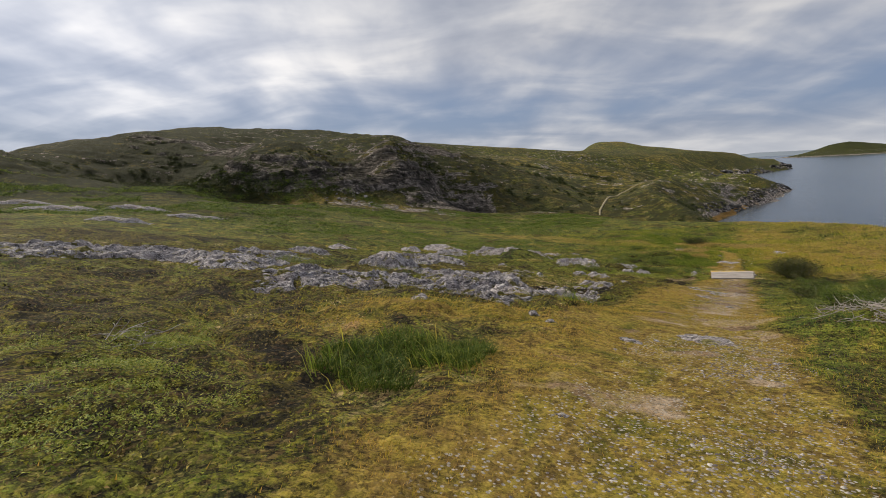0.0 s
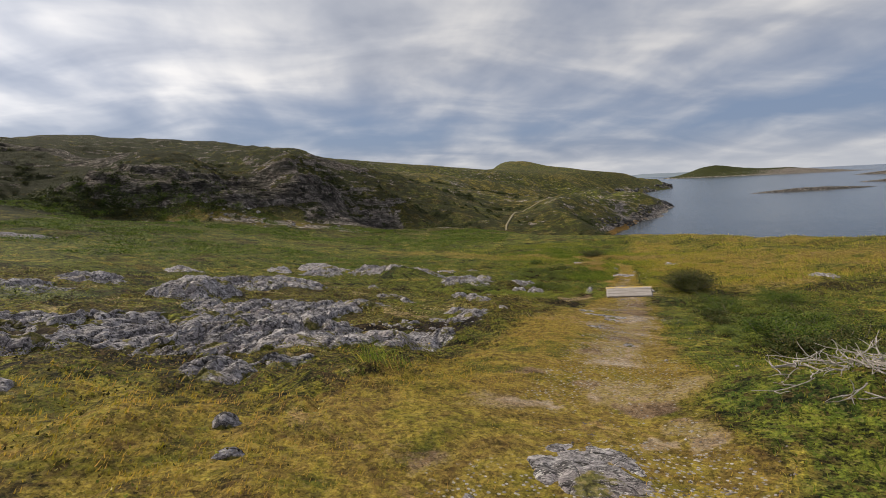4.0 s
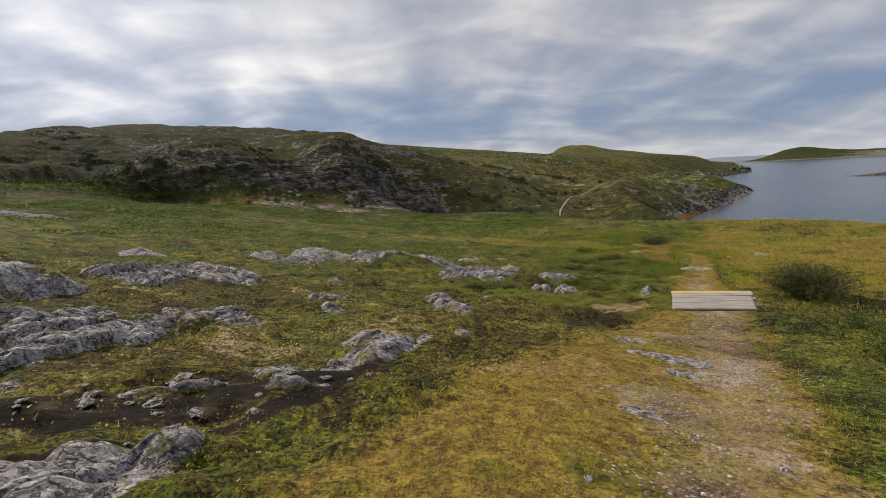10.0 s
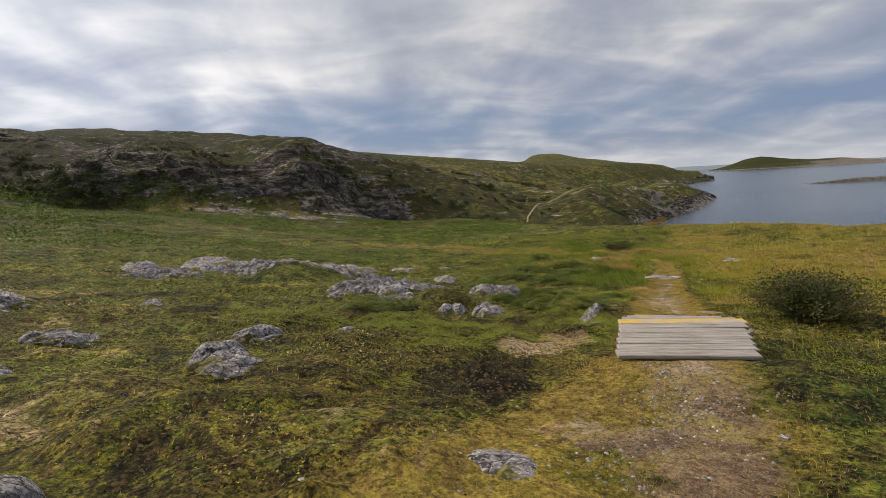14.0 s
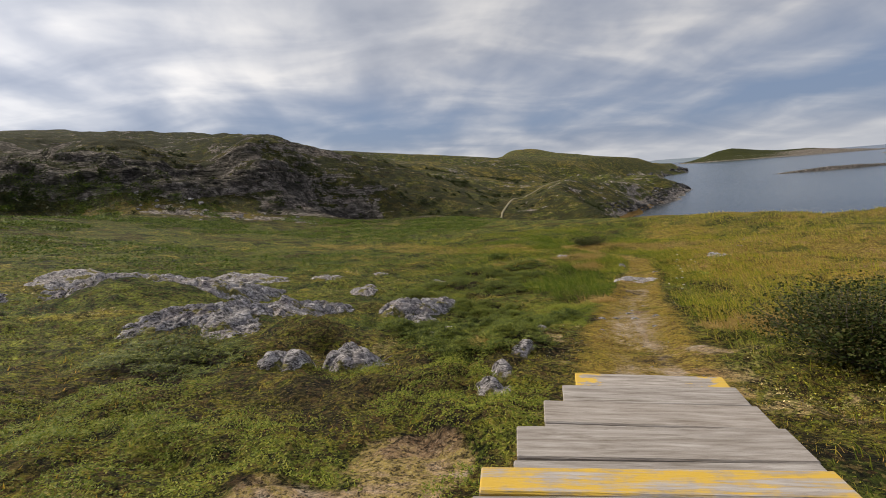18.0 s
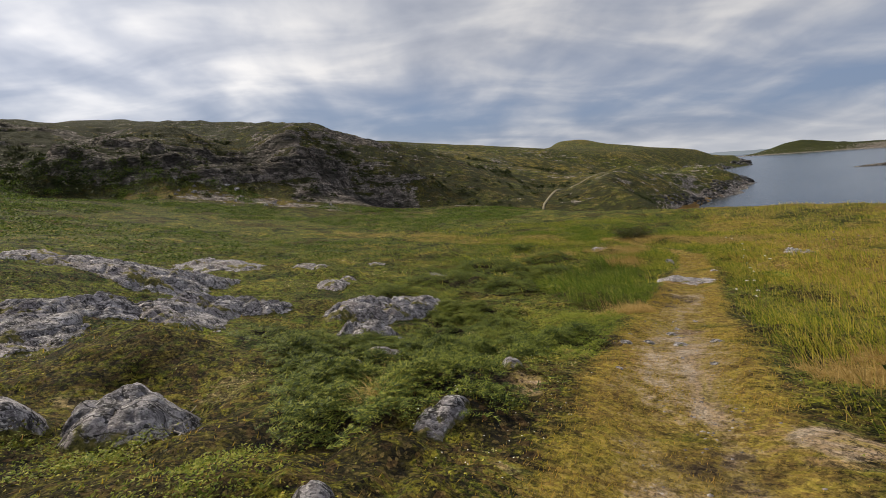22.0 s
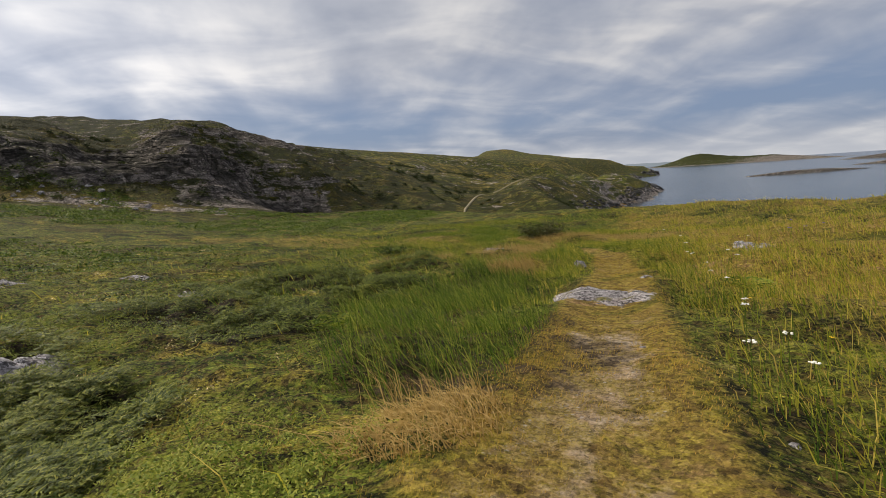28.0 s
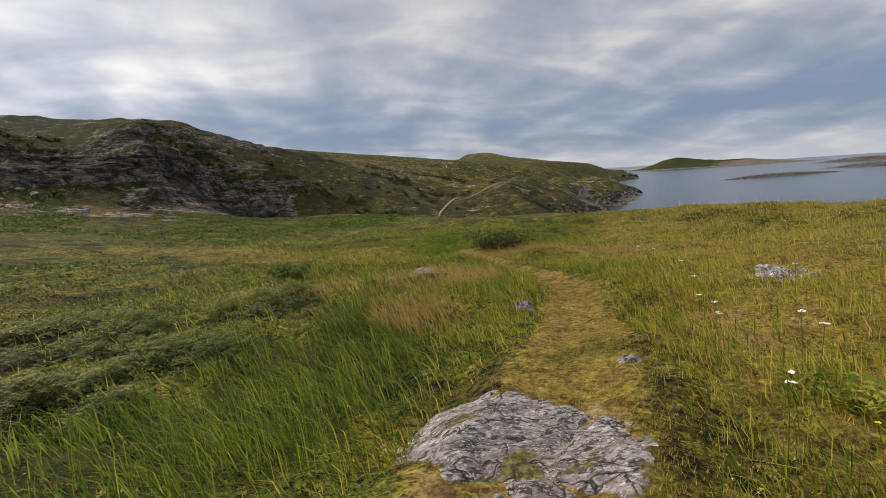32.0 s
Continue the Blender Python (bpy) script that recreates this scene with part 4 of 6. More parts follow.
PATH_ROCKS = [
    (7.75, 13.7, 0.24, 0.17, 0.035, -21), (7.85, 12.75, 0.36, 0.30, 0.035, -31), (7.45, 13.0, 0.13, 0.10, 0.035, -24), (3.45, 5.75, 0.34, 0.4, 0.035, -32),
    (7.55, 12.25, 0.2, 0.16, 0.035, -31), (14.42, 22.77, 0.07, 0.08, 0.035, -35), (14.23, 22.26, 0.09, 0.11, 0.035, -39), (13.91, 22.37, 0.07, 0.08, 0.035, -29),
    (13.58, 22.28, 0.08, 0.07, 0.035, -20), (14.63, 22.22, 0.06, 0.08, 0.035, -47), (17.5, 27.45, 0.74, 0.56, 0.09, -50),
    (18.71, 28.2, 0.1, 0.08, 0.035, -37), (6.52, 11.1, 0.16, 0.1, 0.035, -28), (6.11, 9.43, 0.09, 0.11, 0.035, -38), (2.27, 5.35, 0.16, 0.09, 0.035, -13),
]
HOLLOW = [
    (10.39, 21.65, 0.25, 0.32, 0.09, -2), (7.9, 23.8, 0.6, 0.79, 0.32, 15), (7.2, 22.1, 0.5, 0.66, 0.21, 24), (5.7, 26.9, 1.03, 1.34, 0.42, 21), (4.8, 32.2, 1.26, 1.64, 0.27, 17),
    (0, 31, 1.12, 1.46, 0.38, 33), (10.49, 18.63, 0.18, 0.15, 0.07, -7), (10.68, 18.99, 0.12, 0.15, 0.09, -9), (11.22, 20.01, 0.12, 0.16, 0.06, -13),
    (12, 21.19, 0.1, 0.12, 0.06, -18), (5, 27.1, 1.28, 1.66, 0.34, 37),
]
LATE = [
    (10.7, 22.32, 0.28, 0.33, 0.12, 11), (11.3, 20.1, 0.26, 0.12, 0.07, 40), (7.8, 32.1, 0.65, 0.84, 0.16, 15), (9.37, 29.33, 0.24, 0.31, 0.14, 11),
    (9.2, 28.1, 0.46, 0.6, 0.15, 27), (5.5, 31.7, 1, 1.29, 0.23, 34), (11.31, 23.2, 0.21, 0.25, 0.09, 34), (12.61, 22.41, 0.1, 0.05, 0.06, 12),
    (18.7, 35.4, 0.37, 0.48, 0.15, -12), (18.98, 30.64, 0.14, 0.18, 0.09, -24), (23.07, 30.32, 0.27, 0.35, 0.09, -53), (22.9, 30.3, 0.41, 0.54, 0.17, -41),
    (9.8, 33.2, 0.34, 0.44, 0.1, 31), (11.77, 30.41, 0.27, 0.35, 0.08, 29),
]

ROCK_SITES = []
SHELVES = [(0.9, 12.0, 2.2, 0.95, 0.17, 55), (-1.4, 9.2, 2.4, 0.75, 0.15, 12), (-8.6, 11.6, 2.8, 1.3, 0.2, 30), (0.3, 13.2, 1.3, 0.8, 0.16, 50), (7.9, 24.8, 1.2, 0.6, 0.34, 30), (5.4, 27.6, 1.6, 0.7, 0.36, 24),
           (6.6, 22.9, 1.5, 0.8, 0.24, 50), (5.0, 27.5, 2.2, 1.0, 0.28, 30)]
SMOOTH = [(10.7, 26.0, 1.5, 0.55, 0.38, 46), (10.5, 24.1, 0.55, 0.36, 0.34, 30)]
SLABS = [(2.75, 9.85, 1.25, 0.42, 0.16, 40), (4.45, 12.6, 0.62, 0.24, 0.12, 45), (4.45, 13.35, 0.5, 0.22, 0.12, 25), (1.6, 9.25, 0.9, 0.40, 0.14, 24)]
FAR_ROCKS = [(-34.7, 42.6, 3.6, 0.9, 0.5, 24), (-31, 47.2, 3.0, 0.9, 0.5, 20), (-21.3, 30.6, 2.0, 0.6, 0.4, 30), (-22.4, 42.0, 2.6, 0.7, 0.4, 25), (23.3, 20.4, 1.1, 0.5, 0.22, 60), (-46, 51, 3.0, 0.8, 0.5, 10)]
BLOCKS = [(-1.9, 15.9, 0.95, 0.75, 0.55, 20), (9.15, 20.40, 0.42, 0.36, 0.42, 30), (8.35, 20.2, 0.30, 0.26, 0.26, 20)]
for batch, words, flat, broken in ((SMOOTH, "smooth whaleback of pale gneiss above the juniper", 0.2, 0.12), (SLABS, "long flat slab of grey gneiss with black lichen", 0.85, 0.2), (BLOCKS, "squared grey gneiss block standing over the heath", 0.4, 0.2), (FAR_ROCKS, "low bare rock ledge far off in the heath", 0.3, 0.3), (SHELVES, "broad broken shelf of grey gneiss with mossy seams", 0.25, 0.7), (EARLY, "low grey lichened rock slab in short heath", 0, 0.6), (RIDGE, "cracked grey gneiss ledge with moss in its joints", 0, 0.7),
                           (SLOPE_ROCKS, "weathered grey rock knob poking through crowberry", 0, 0.3), (PATH_ROCKS, "flat worn grey stone sunk in the trail", 1, 0.0),
                           (HOLLOW, "ribbed grey gneiss outcrop beside dark juniper", 0, 0.25), (LATE, "pale grey rock showing through meadow grass", 0, 0.2)):
    for row in batch:
        ROCK_SITES.append(row)
        outcrop(*row, len(ROCK_SITES) * 13 + 5, words, flat, broken)


def on_rock(x, y, grow=1.0):
    """Whether a place lies on one of the outcrops."""
    hit = np.zeros(x.shape, bool)
    for rx0, ry0, a, b, h, rot in ROCK_SITES:
        c, s = math.cos(radians(rot)), math.sin(radians(rot))
        near = np.abs(x - rx0) + np.abs(y - ry0) < 3 * max(a, b)
        dx, dy = x[near] - rx0, y[near] - ry0
        u, v = (dx * c + dy * s) / a, (-dx * s + dy * c) / b
        hit[near] |= np.hypot(u, v) < 0.86 * grow
    return hit


# ---- boardwalk ----
def boardwalk():
    thing = tagged(new("boardwalk"), "short weathered grey plank boardwalk with yellow step edges", "boardwalk")
    thing.location = (9.9, 15.2, -2.70)
    rnd = random.Random(4)
    ax, ay = Vector((0.954, -0.30, 0)), Vector((0.30, 0.954, 0))
    rows = [(0.085 + 0.172 * i, 0.045 * i, 0.0 - 0.002 * i, 1.29 + rnd.uniform(-0.025, 0.025) + 0.012 * i, 0.163, -17.6) for i in range(7)]
    for s in range(4):
        for i in range(2):
            rows.append((1.34 + 0.297 * (2 * s + i), 0.40 + 0.165 * s + 0.02 * i, -0.165 - 0.175 * s, 1.36 - 0.03 * s + rnd.uniform(-0.02, 0.02), 0.284, -18.5 - 1.6 * s))
    for n, (u, drift, dz, wide, deep, turn) in enumerate(rows):
        bm = bmesh.new()
        box(bm, wide, deep, 0.042, None, 0.008)
        for v in bm.verts:
            v.co.z += 0.005 * math.sin(v.co.x * 3 + n)
            v.co.y += 0.004 * math.sin(v.co.x * 5 + 2 * n)
        mat = YELLOW if n == 6 else YELLOW_ENDS if n == 14 else WOOD
        b = part("board", bm, mat, thing, "board with chipped yellow paint" if n in (6, 14) else "")
        p = ax * drift + ay * u
        b.matrix_local = pose(p.x, p.y, dz, rnd.uniform(-0.8, 0.8), rnd.uniform(-0.5, 0.5), turn + rnd.uniform(-0.7, 0.7))
    for side in (-0.5, 0.0, 0.5):
        for u0, u1, drift, dz in ((0.02, 1.17, 0.14, 0.0), (1.22, 1.76, 0.41, -0.165), (1.82, 2.36, 0.575, -0.34), (2.41, 2.95, 0.74, -0.515), (3.0, 3.54, 0.9, -0.69)):
            bm = bmesh.new()
            box(bm, 0.045, u1 - u0, 0.115, None, 0.004)
            j = part("joist", bm, JOIST, thing)
            p = ax * (side + drift) + ay * ((u0 + u1) / 2)
            j.matrix_local = pose(p.x, p.y, dz - 0.08, 0, 0, -18)
    return thing


boardwalk()


# ---- islands and reefs in the bay ----
def island(x, y, rx, ry, h, rot, seed, label, green, name="island"):
    a = np.linspace(-1.15, 1.15, 90)
    U, V = np.meshgrid(a, a[::2])
    q = np.hypot(U, V) / (0.75 + 0.5 * fbm(1.6 * np.cos(np.arctan2(V, U)) + seed, 1.6 * np.sin(np.arctan2(V, U)), 3, seed))
    body = 1 - step(0.1, 1.0, q)
    z = h * body * (0.35 + 1.0 * fbm(U * 2.2 + seed, V * 2.2, 5, seed)) + 0.10 * h * (ridged(U * 7, V * 7, 3, seed) - 0.4) * body - 0.8 * (1 - body)
    peak = h * 0.55 * np.exp(-((U + 0.28) / 0.24) ** 2 - (V / 0.5) ** 2) * (1 if green else 0)
    z = z * (0.55 if green else 1) + peak
    c, s = math.cos(radians(rot)), math.sin(radians(rot))
    me = grid_mesh(name, U * rx * c - V * ry * s, U * rx * s + V * ry * c, z, GROUND)
    rockv = (0.62 if green else 1.1) + 0.75 * step(0.0, 0.6, U) - 0.35 * (z > 0.4 * h) * green + 0.5 * np.exp(-(z / 1.6) ** 2) - 0.45 * green
    for key, val in (("soil", 0 * z), ("gravel", 0 * z), ("dry", 0.12 * green + 0 * z), ("lush", 0.40 * green + 0 * z), ("rock", rockv + 0.12 * green), ("wrack", 0 * z - 1), ("wild", 1.0 + 0 * z), ("brushy", 1.0 + 0 * z), ("peat", 0 * z - 1)):
        set_attr(me, key, val)
    ob = new(name, me)
    ob.location = (x, y, SEA)
    return tagged(ob, label, "island")


PALE = Nodes("pale_gravel")
PALE = PALE.done(PALE.ramp(PALE.noise(1.2, 5), [(0.35, (0.20, 0.17, 0.10)), (0.65, (0.34, 0.29, 0.19))]), 0.9)


def far_trail(line, half, label):
    """A worn path far off, laid on the slope as a thin strip with a camber."""
    pts = []
    for (ax, ay), (bx, by) in zip(line, line[1:]):
        pts += [(ax + (bx - ax) * k / 8, ay + (by - ay) * k / 8) for k in range(8)]
    P = np.array(pts + [line[-1]])
    T = np.gradient(P, axis=0)
    N = np.stack([T[:, 1], -T[:, 0]], -1) / np.hypot(T[:, 0], T[:, 1])[:, None]
    s = np.array([-1, -0.6, 0, 0.6, 1])[None, :] * half * (0.8 + 0.4 * fbm(P[:, 0] / 3, P[:, 1] / 3, 2, 5))[:, None]
    X1, Y1 = P[:, :1] + N[:, :1] * s, P[:, 1:] + N[:, 1:] * s
    lift = np.array([-0.4, 0.16, 0.2, 0.16, -0.4])[None, :]
    return tagged(new("path", grid_mesh("path", X1, Y1, ground(X1, Y1) + lift, PALE)), label, "path", kind="structure")


FAR_TRAIL = [(35.8, 102.5), (37.4, 107), (42, 116), (47, 126), (53, 134.5), (62, 141.5), (71, 147), (80.6, 151.6), (86, 153)]
far_trail(FAR_TRAIL, 0.32, "pale worn path climbing the far slope")
for i in range(20):
    rd = random.Random(700 + i)
    bx, by = rd.gauss(-13, 9), 82 + rd.gauss(0, 2.6)
    sz = rd.uniform(0.12, 0.4)
    if i == 0:
        bx, by, sz = -28.4, 78.6, 0.7
    bm = bmesh.new()
    bmesh.ops.create_icosphere(bm, subdivisions=2, radius=1)
    for v in bm.verts:
        v.co = Vector((v.co.x * 1.25, v.co.y, v.co.z * 0.7)) * sz * (1 + 0.6 * noise.noise(v.co * 1.3 + Vector((3 * i, 0, 0))))
    me = bpy.data.meshes.new("boulder")
    bm.to_mesh(me)
    bm.free()
    me.materials.append(PALE if i == 0 else ROCK)
    ob = tagged(new("boulder", me), "pale fallen boulder at the foot of the crag", "rock", "boulders under the crag")
    ob.matrix_world = pose(bx, by, float(ground(np.array([bx]), np.array([by]))[0]) + 0.1 * sz, rd.uniform(-20, 20), rd.uniform(-20, 20), rd.uniform(0, 360))

island(1000, 1040, 270, 80, 31, -58, 3, "low grassy island with a rocky far end", 1)
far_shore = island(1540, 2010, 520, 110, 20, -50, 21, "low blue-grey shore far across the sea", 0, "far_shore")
# distance haze is put into the land's colour as one flat pale blue
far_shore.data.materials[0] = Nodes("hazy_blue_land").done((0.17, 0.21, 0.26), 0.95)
island(290, 248, 62, 5, 1.7, -4, 8, "dark bare rock reef awash in the bay", 0, "reef")
island(452, 296, 46, 6, 3.0, -38, 12, "dark bare rock reef awash in the bay", 0, "reef")
island(745, 490, 80, 8, 5.0, -42, 17, "dark bare rock reef awash in the bay", 0, "reef")


# ---- rocks along the shore ----
def shore_rocks(line, count, spread, size, seed, label):
    """A bank of broken boulders at the water's edge, in one mesh."""
    rd = random.Random(seed)
    ball = bmesh.new()
    bmesh.ops.create_icosphere(ball, subdivisions=2, radius=1)
    unit = np.array([v.co[:] for v in ball.verts])
    tri = np.array([[v.index for v in f.verts] for f in ball.faces])
    ball.free()
    co, loops = [], []
    for i in range(count):
        k = rd.random() * (len(line) - 1)
        (ax, ay), (bx, by) = line[int(k)], line[int(k) + 1]
        q = k - int(k)
        dx, dy = bx - ax, by - ay
        o = rd.uniform(-0.1, 1.0) ** 1.0 * spread / math.hypot(dx, dy)
        x, y = ax + dx * q - dy * o, ay + dy * q + dx * o
        s = size * rd.uniform(0.35, 1.0) ** 1.5
        wob = 0.65 + 0.7 * fbm(unit[:, 0] * 1.6 + 7 * i, unit[:, 1] * 1.6 + unit[:, 2] * 1.9, 2, seed)
        p = unit * wob[:, None] * s * np.array([1.3, 0.9, 0.75])
        a = rd.uniform(0, 3.14)
        p = np.stack([p[:, 0] * math.cos(a) - p[:, 1] * math.sin(a), p[:, 0] * math.sin(a) + p[:, 1] * math.cos(a), p[:, 2]], -1)
        base = max(float(ground(np.array([x]), np.array([y]))[0]), SEA - 0.3)
        co.append(p + np.array([x, y, base + 0.15 * s]))
        loops.append(tri + len(unit) * i)
    me = fast_mesh("shore_rocks", np.concatenate(co), np.concatenate(loops).ravel(), np.full(count * len(tri), 3), SHORE)
    return tagged(new("shore_rocks", me), label, "rocks", kind="stuff")


kk = Nodes("wet_shore_rock")
sc, sr = rock_colour(kk, kk.coords((0.35, 0.35, 0.6), (0.2, 0.1, 0.3)))
SHORE = kk.done(kk.mix(kk.ramp(kk.noise(0.5, 5, 0.7), [(0.52, 0.95), (0.62, 0.0)]), sc, (0.022, 0.020, 0.019)), 0.7, kk.bump(sr, 1.0, 0.3))
shore_rocks([(70, 118), (84, 129), (98, 142), (121, 166), (140, 186), (149, 193)], 420, 3.4, 0.55, 61, "dark broken rocks along the headland shore")
shore_rocks([(178, 300), (200, 320), (243, 352), (297, 402), (330, 430), (372, 500)], 260, 8.0, 1.9, 62, "dark broken rocks along the far shore")


# ---- plants: blades and leaves as real geometry ----
rng = np.random.default_rng(7)


def scatter(n, spread, reach=20.0, y0=-1.0, y1=44.0):
    """Places on both sides of the trail, thinning out with the distance from it. Returns x, y, distance."""
    pts = np.array([p[:2] for p in TRAIL] + [(22.5, 52)])
    keep = [(a, b) for a, b in zip(pts, pts[1:]) if b[1] > y0 and a[1] < y1]
    lens = np.array([np.hypot(*(b - a)) for a, b in keep])
    seg = rng.choice(len(keep), n, p=lens / lens.sum())
    A, B = np.array([k[0] for k in keep])[seg], np.array([k[1] for k in keep])[seg]
    t = rng.random(n)[:, None] * 1.1 - 0.05
    f = rng.random(n) * (1 - 1 / (1 + reach / spread))
    d = spread * (1 / (1 - f) - 1)
    side = np.where(rng.random(n) < 0.5, -1.0, 1.0)
    dirv = (B - A) / np.hypot(B[:, 0] - A[:, 0], B[:, 1] - A[:, 1])[:, None]
    p = A + (B - A) * t + np.stack([dirv[:, 1], -dirv[:, 0]], -1) * (side * d)[:, None]
    return p[:, 0], p[:, 1], d


def blades(name, x, y, height, width, lean, mat, label, wind=(0.75, 0.35), jitter=0.6, plain=False):
    """One mesh of bent tapering grass blades."""
    n = len(x)
    z = ground(x, y) - 0.01
    ang = rng.random(n) * 2 * math.pi
    side = np.stack([np.cos(ang), np.sin(ang), np.zeros(n)], -1) * (width * 0.5)[:, None]
    la = rng.random(n) * 2 * math.pi
    out = np.stack([jitter * np.cos(la) + wind[0], jitter * np.sin(la) + wind[1], np.zeros(n)], -1) * (lean * height)[:, None]
    up = np.stack([np.zeros(n), np.zeros(n), height], -1)
    base = np.stack([x, y, z], -1)
    if plain:
        co = np.stack([base - side, base + side, base + 0.9 * up + out], 1)
        me = fast_mesh(name, co.reshape(-1, 3), np.arange(n * 3), np.full(n, 3), mat)
        return tagged(new(name, me), label, "grass", kind="stuff")
    co = np.empty((n, 5, 3))
    co[:, 0], co[:, 1] = base - side, base + side
    co[:, 2], co[:, 3] = base + 0.55 * up + 0.30 * out - 0.75 * side, base + 0.55 * up + 0.30 * out + 0.75 * side
    co[:, 4] = base + (1 - 0.25 * np.minimum(lean, 1.2))[:, None] * up + out
    i = (np.arange(n) * 5)[:, None]
    loops = (i + np.array([[0, 1, 3, 2, 2, 3, 4]])).ravel()
    sizes = np.tile([4, 3], n)
    me = fast_mesh(name, co.reshape(-1, 3), loops, sizes, mat)
    return tagged(new(name, me), label, "grass", kind="stuff")


def leaves(name, x, y, z, size, mat, label, category="heath", flat=0.5, slim=0.45, points=4):
    """One mesh of small pointed leaves, each turned and tipped its own way."""
    n = len(x)
    ang, tip = rng.random(n) * 2 * math.pi, (rng.random(n) - 0.25) * (1.6 - flat)
    u = np.stack([np.cos(ang) * np.cos(tip), np.sin(ang) * np.cos(tip), np.sin(tip)], -1)
    w = np.cross(u, rng.normal(size=(n, 3)) * (1 - flat) + np.array([0, 0, 1.0]))
    w /= np.linalg.norm(w, axis=1)[:, None] + 1e-9
    c = np.stack([x, y, z], -1)
    half = w * (0.5 * slim * size)[:, None]
    if points == 3:
        co = np.stack([c - half, c + half, c + u * size[:, None]], 1)
    else:
        mid = c + u * (0.5 * size)[:, None]
        co = np.stack([c, mid - half, c + u * size[:, None], mid + half], 1)
    me = fast_mesh(name, co.reshape(-1, 3), np.arange(n * points), np.full(n, points), mat)
    return tagged(new(name, me), label, category, kind="stuff")


def blob(x, y, sites):
    """How far inside any of the (x, y, radius) patches a place lies, 0 to 1."""
    best = np.zeros(x.shape)
    edge = 0.55 * (fbm(x / 1.1, y / 1.1, 3, 301) - 0.5)
    for a, b, r in sites:
        best = np.maximum(best, 1 - step(0.65, 1.1, np.hypot(x - a, y - b) / r + edge))
    return best


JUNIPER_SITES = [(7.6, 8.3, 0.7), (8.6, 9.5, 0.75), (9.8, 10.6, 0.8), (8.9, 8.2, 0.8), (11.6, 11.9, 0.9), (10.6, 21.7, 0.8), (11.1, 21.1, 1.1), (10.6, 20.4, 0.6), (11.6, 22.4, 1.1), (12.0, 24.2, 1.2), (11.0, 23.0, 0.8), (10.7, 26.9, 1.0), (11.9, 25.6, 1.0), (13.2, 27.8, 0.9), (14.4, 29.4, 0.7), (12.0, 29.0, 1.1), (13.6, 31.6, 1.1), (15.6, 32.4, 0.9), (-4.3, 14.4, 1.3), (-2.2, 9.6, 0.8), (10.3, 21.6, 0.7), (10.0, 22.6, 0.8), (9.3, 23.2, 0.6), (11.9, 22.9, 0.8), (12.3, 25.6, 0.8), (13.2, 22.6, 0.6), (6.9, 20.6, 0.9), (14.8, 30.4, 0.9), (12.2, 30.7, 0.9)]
BRIGHT_SITES = [(9.1, 20.0, 0.5), (10.0, 19.3, 0.6), (12.8, 22.0, 0.7), (-3.1, 4.8, 0.6), (13.2, 23.2, 1.1), (13.4, 24.4, 0.9), (8.2, 17.6, 1.2), (10.2, 18.3, 0.9), (7.0, 18.8, 1.0), (9.6, 16.9, 0.6), (-2.2, 2.8, 0.9), (-3.2, 4.2, 1.0), (11.0, 27.5, 1.4), (5.4, 19.0, 0.8)]
SEDGE_SITES = [(-0.9, 3.8, 0.5), (-0.3, 4.3, 0.4), (0.1, 4.0, 0.35), (15.2, 25.4, 1.1), (15.9, 26.4, 0.8), (14.6, 26.6, 0.9), (12.8, 19.5, 0.4), (2.4, 8.0, 0.35), (16.0, 28.6, 0.9), (14.7, 25.8, 0.9), (16.2, 29.6, 1.2), (15.0, 28.2, 1.2), (17.3, 30.8, 0.9), (15.9, 25.3, 0.7)]
STRAW_SITES = [(14.6, 24.5, 0.7), (14.9, 20.6, 0.9), (15.8, 20.9, 0.7), (17.6, 30.6, 0.7), (18.6, 33.6, 1.6), (21.8, 38.4, 1.8), (16, 34, 1.5), (25, 37, 2.5)]
SHRUB_SITES = [(9.3, 10.9, 0.75), (10.9, 12.9, 0.8), (11.7, 14.1, 0.8), (10.7, 10.6, 1.0), (12.6, 12.4, 1.0), (8.2, 8.9, 0.6), (12.5, 15.4, 0.7), (14.2, 14.2, 1.0), (9.4, 8.9, 0.8), (15.6, 15.6, 0.9), (7.2, 7.7, 0.45)]


# peat in the rock seams, and shade painted onto the ground under juniper, sedge
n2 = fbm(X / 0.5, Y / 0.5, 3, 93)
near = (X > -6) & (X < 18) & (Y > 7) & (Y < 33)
peat_and_shade = np.zeros(X.shape)
peat_and_shade[near] = np.maximum(1.2 * (1 - step(0.7, 1.3, np.minimum(along(X[near], Y[near], PEAT)[0], along(X[near], Y[near], PEAT_BED)[0] + 0.9 * (n2[near] - 0.4)))), 0.62 * blob(X[near], Y[near], JUNIPER_SITES))
peat_and_shade[near] = np.maximum(peat_and_shade[near], 0.5 * blob(X[near], Y[near], [s for s in SEDGE_SITES if s[1] > 15]))
set_attr(land_mesh, "peat", peat_and_shade)


def cover(x, y):
    rel, dist, soil, gravel, dry, lush, far, n1, n2, n3 = zones(x, y)
    bare = step(0.42, 0.62, soil + 0.5 * (fbm(x / 0.35, y / 0.35, 3, 311) - 0.5)) + on_rock(x, y)
    bare = bare + (along(x, y, PEAT)[0] < 1.0) + 0.35 * (along(x, y, PEAT_BED)[0] < 1.0)
    walkway = (np.abs((x - 10.9) * 0.86 - (y - 16.7) * 0.52) < 0.8) & (np.abs((x - 10.9) * 0.52 + (y - 16.7) * 0.86) < 2.05)
    return rel, np.clip(bare + walkway, 0, 1), dry, lush, n1, n2


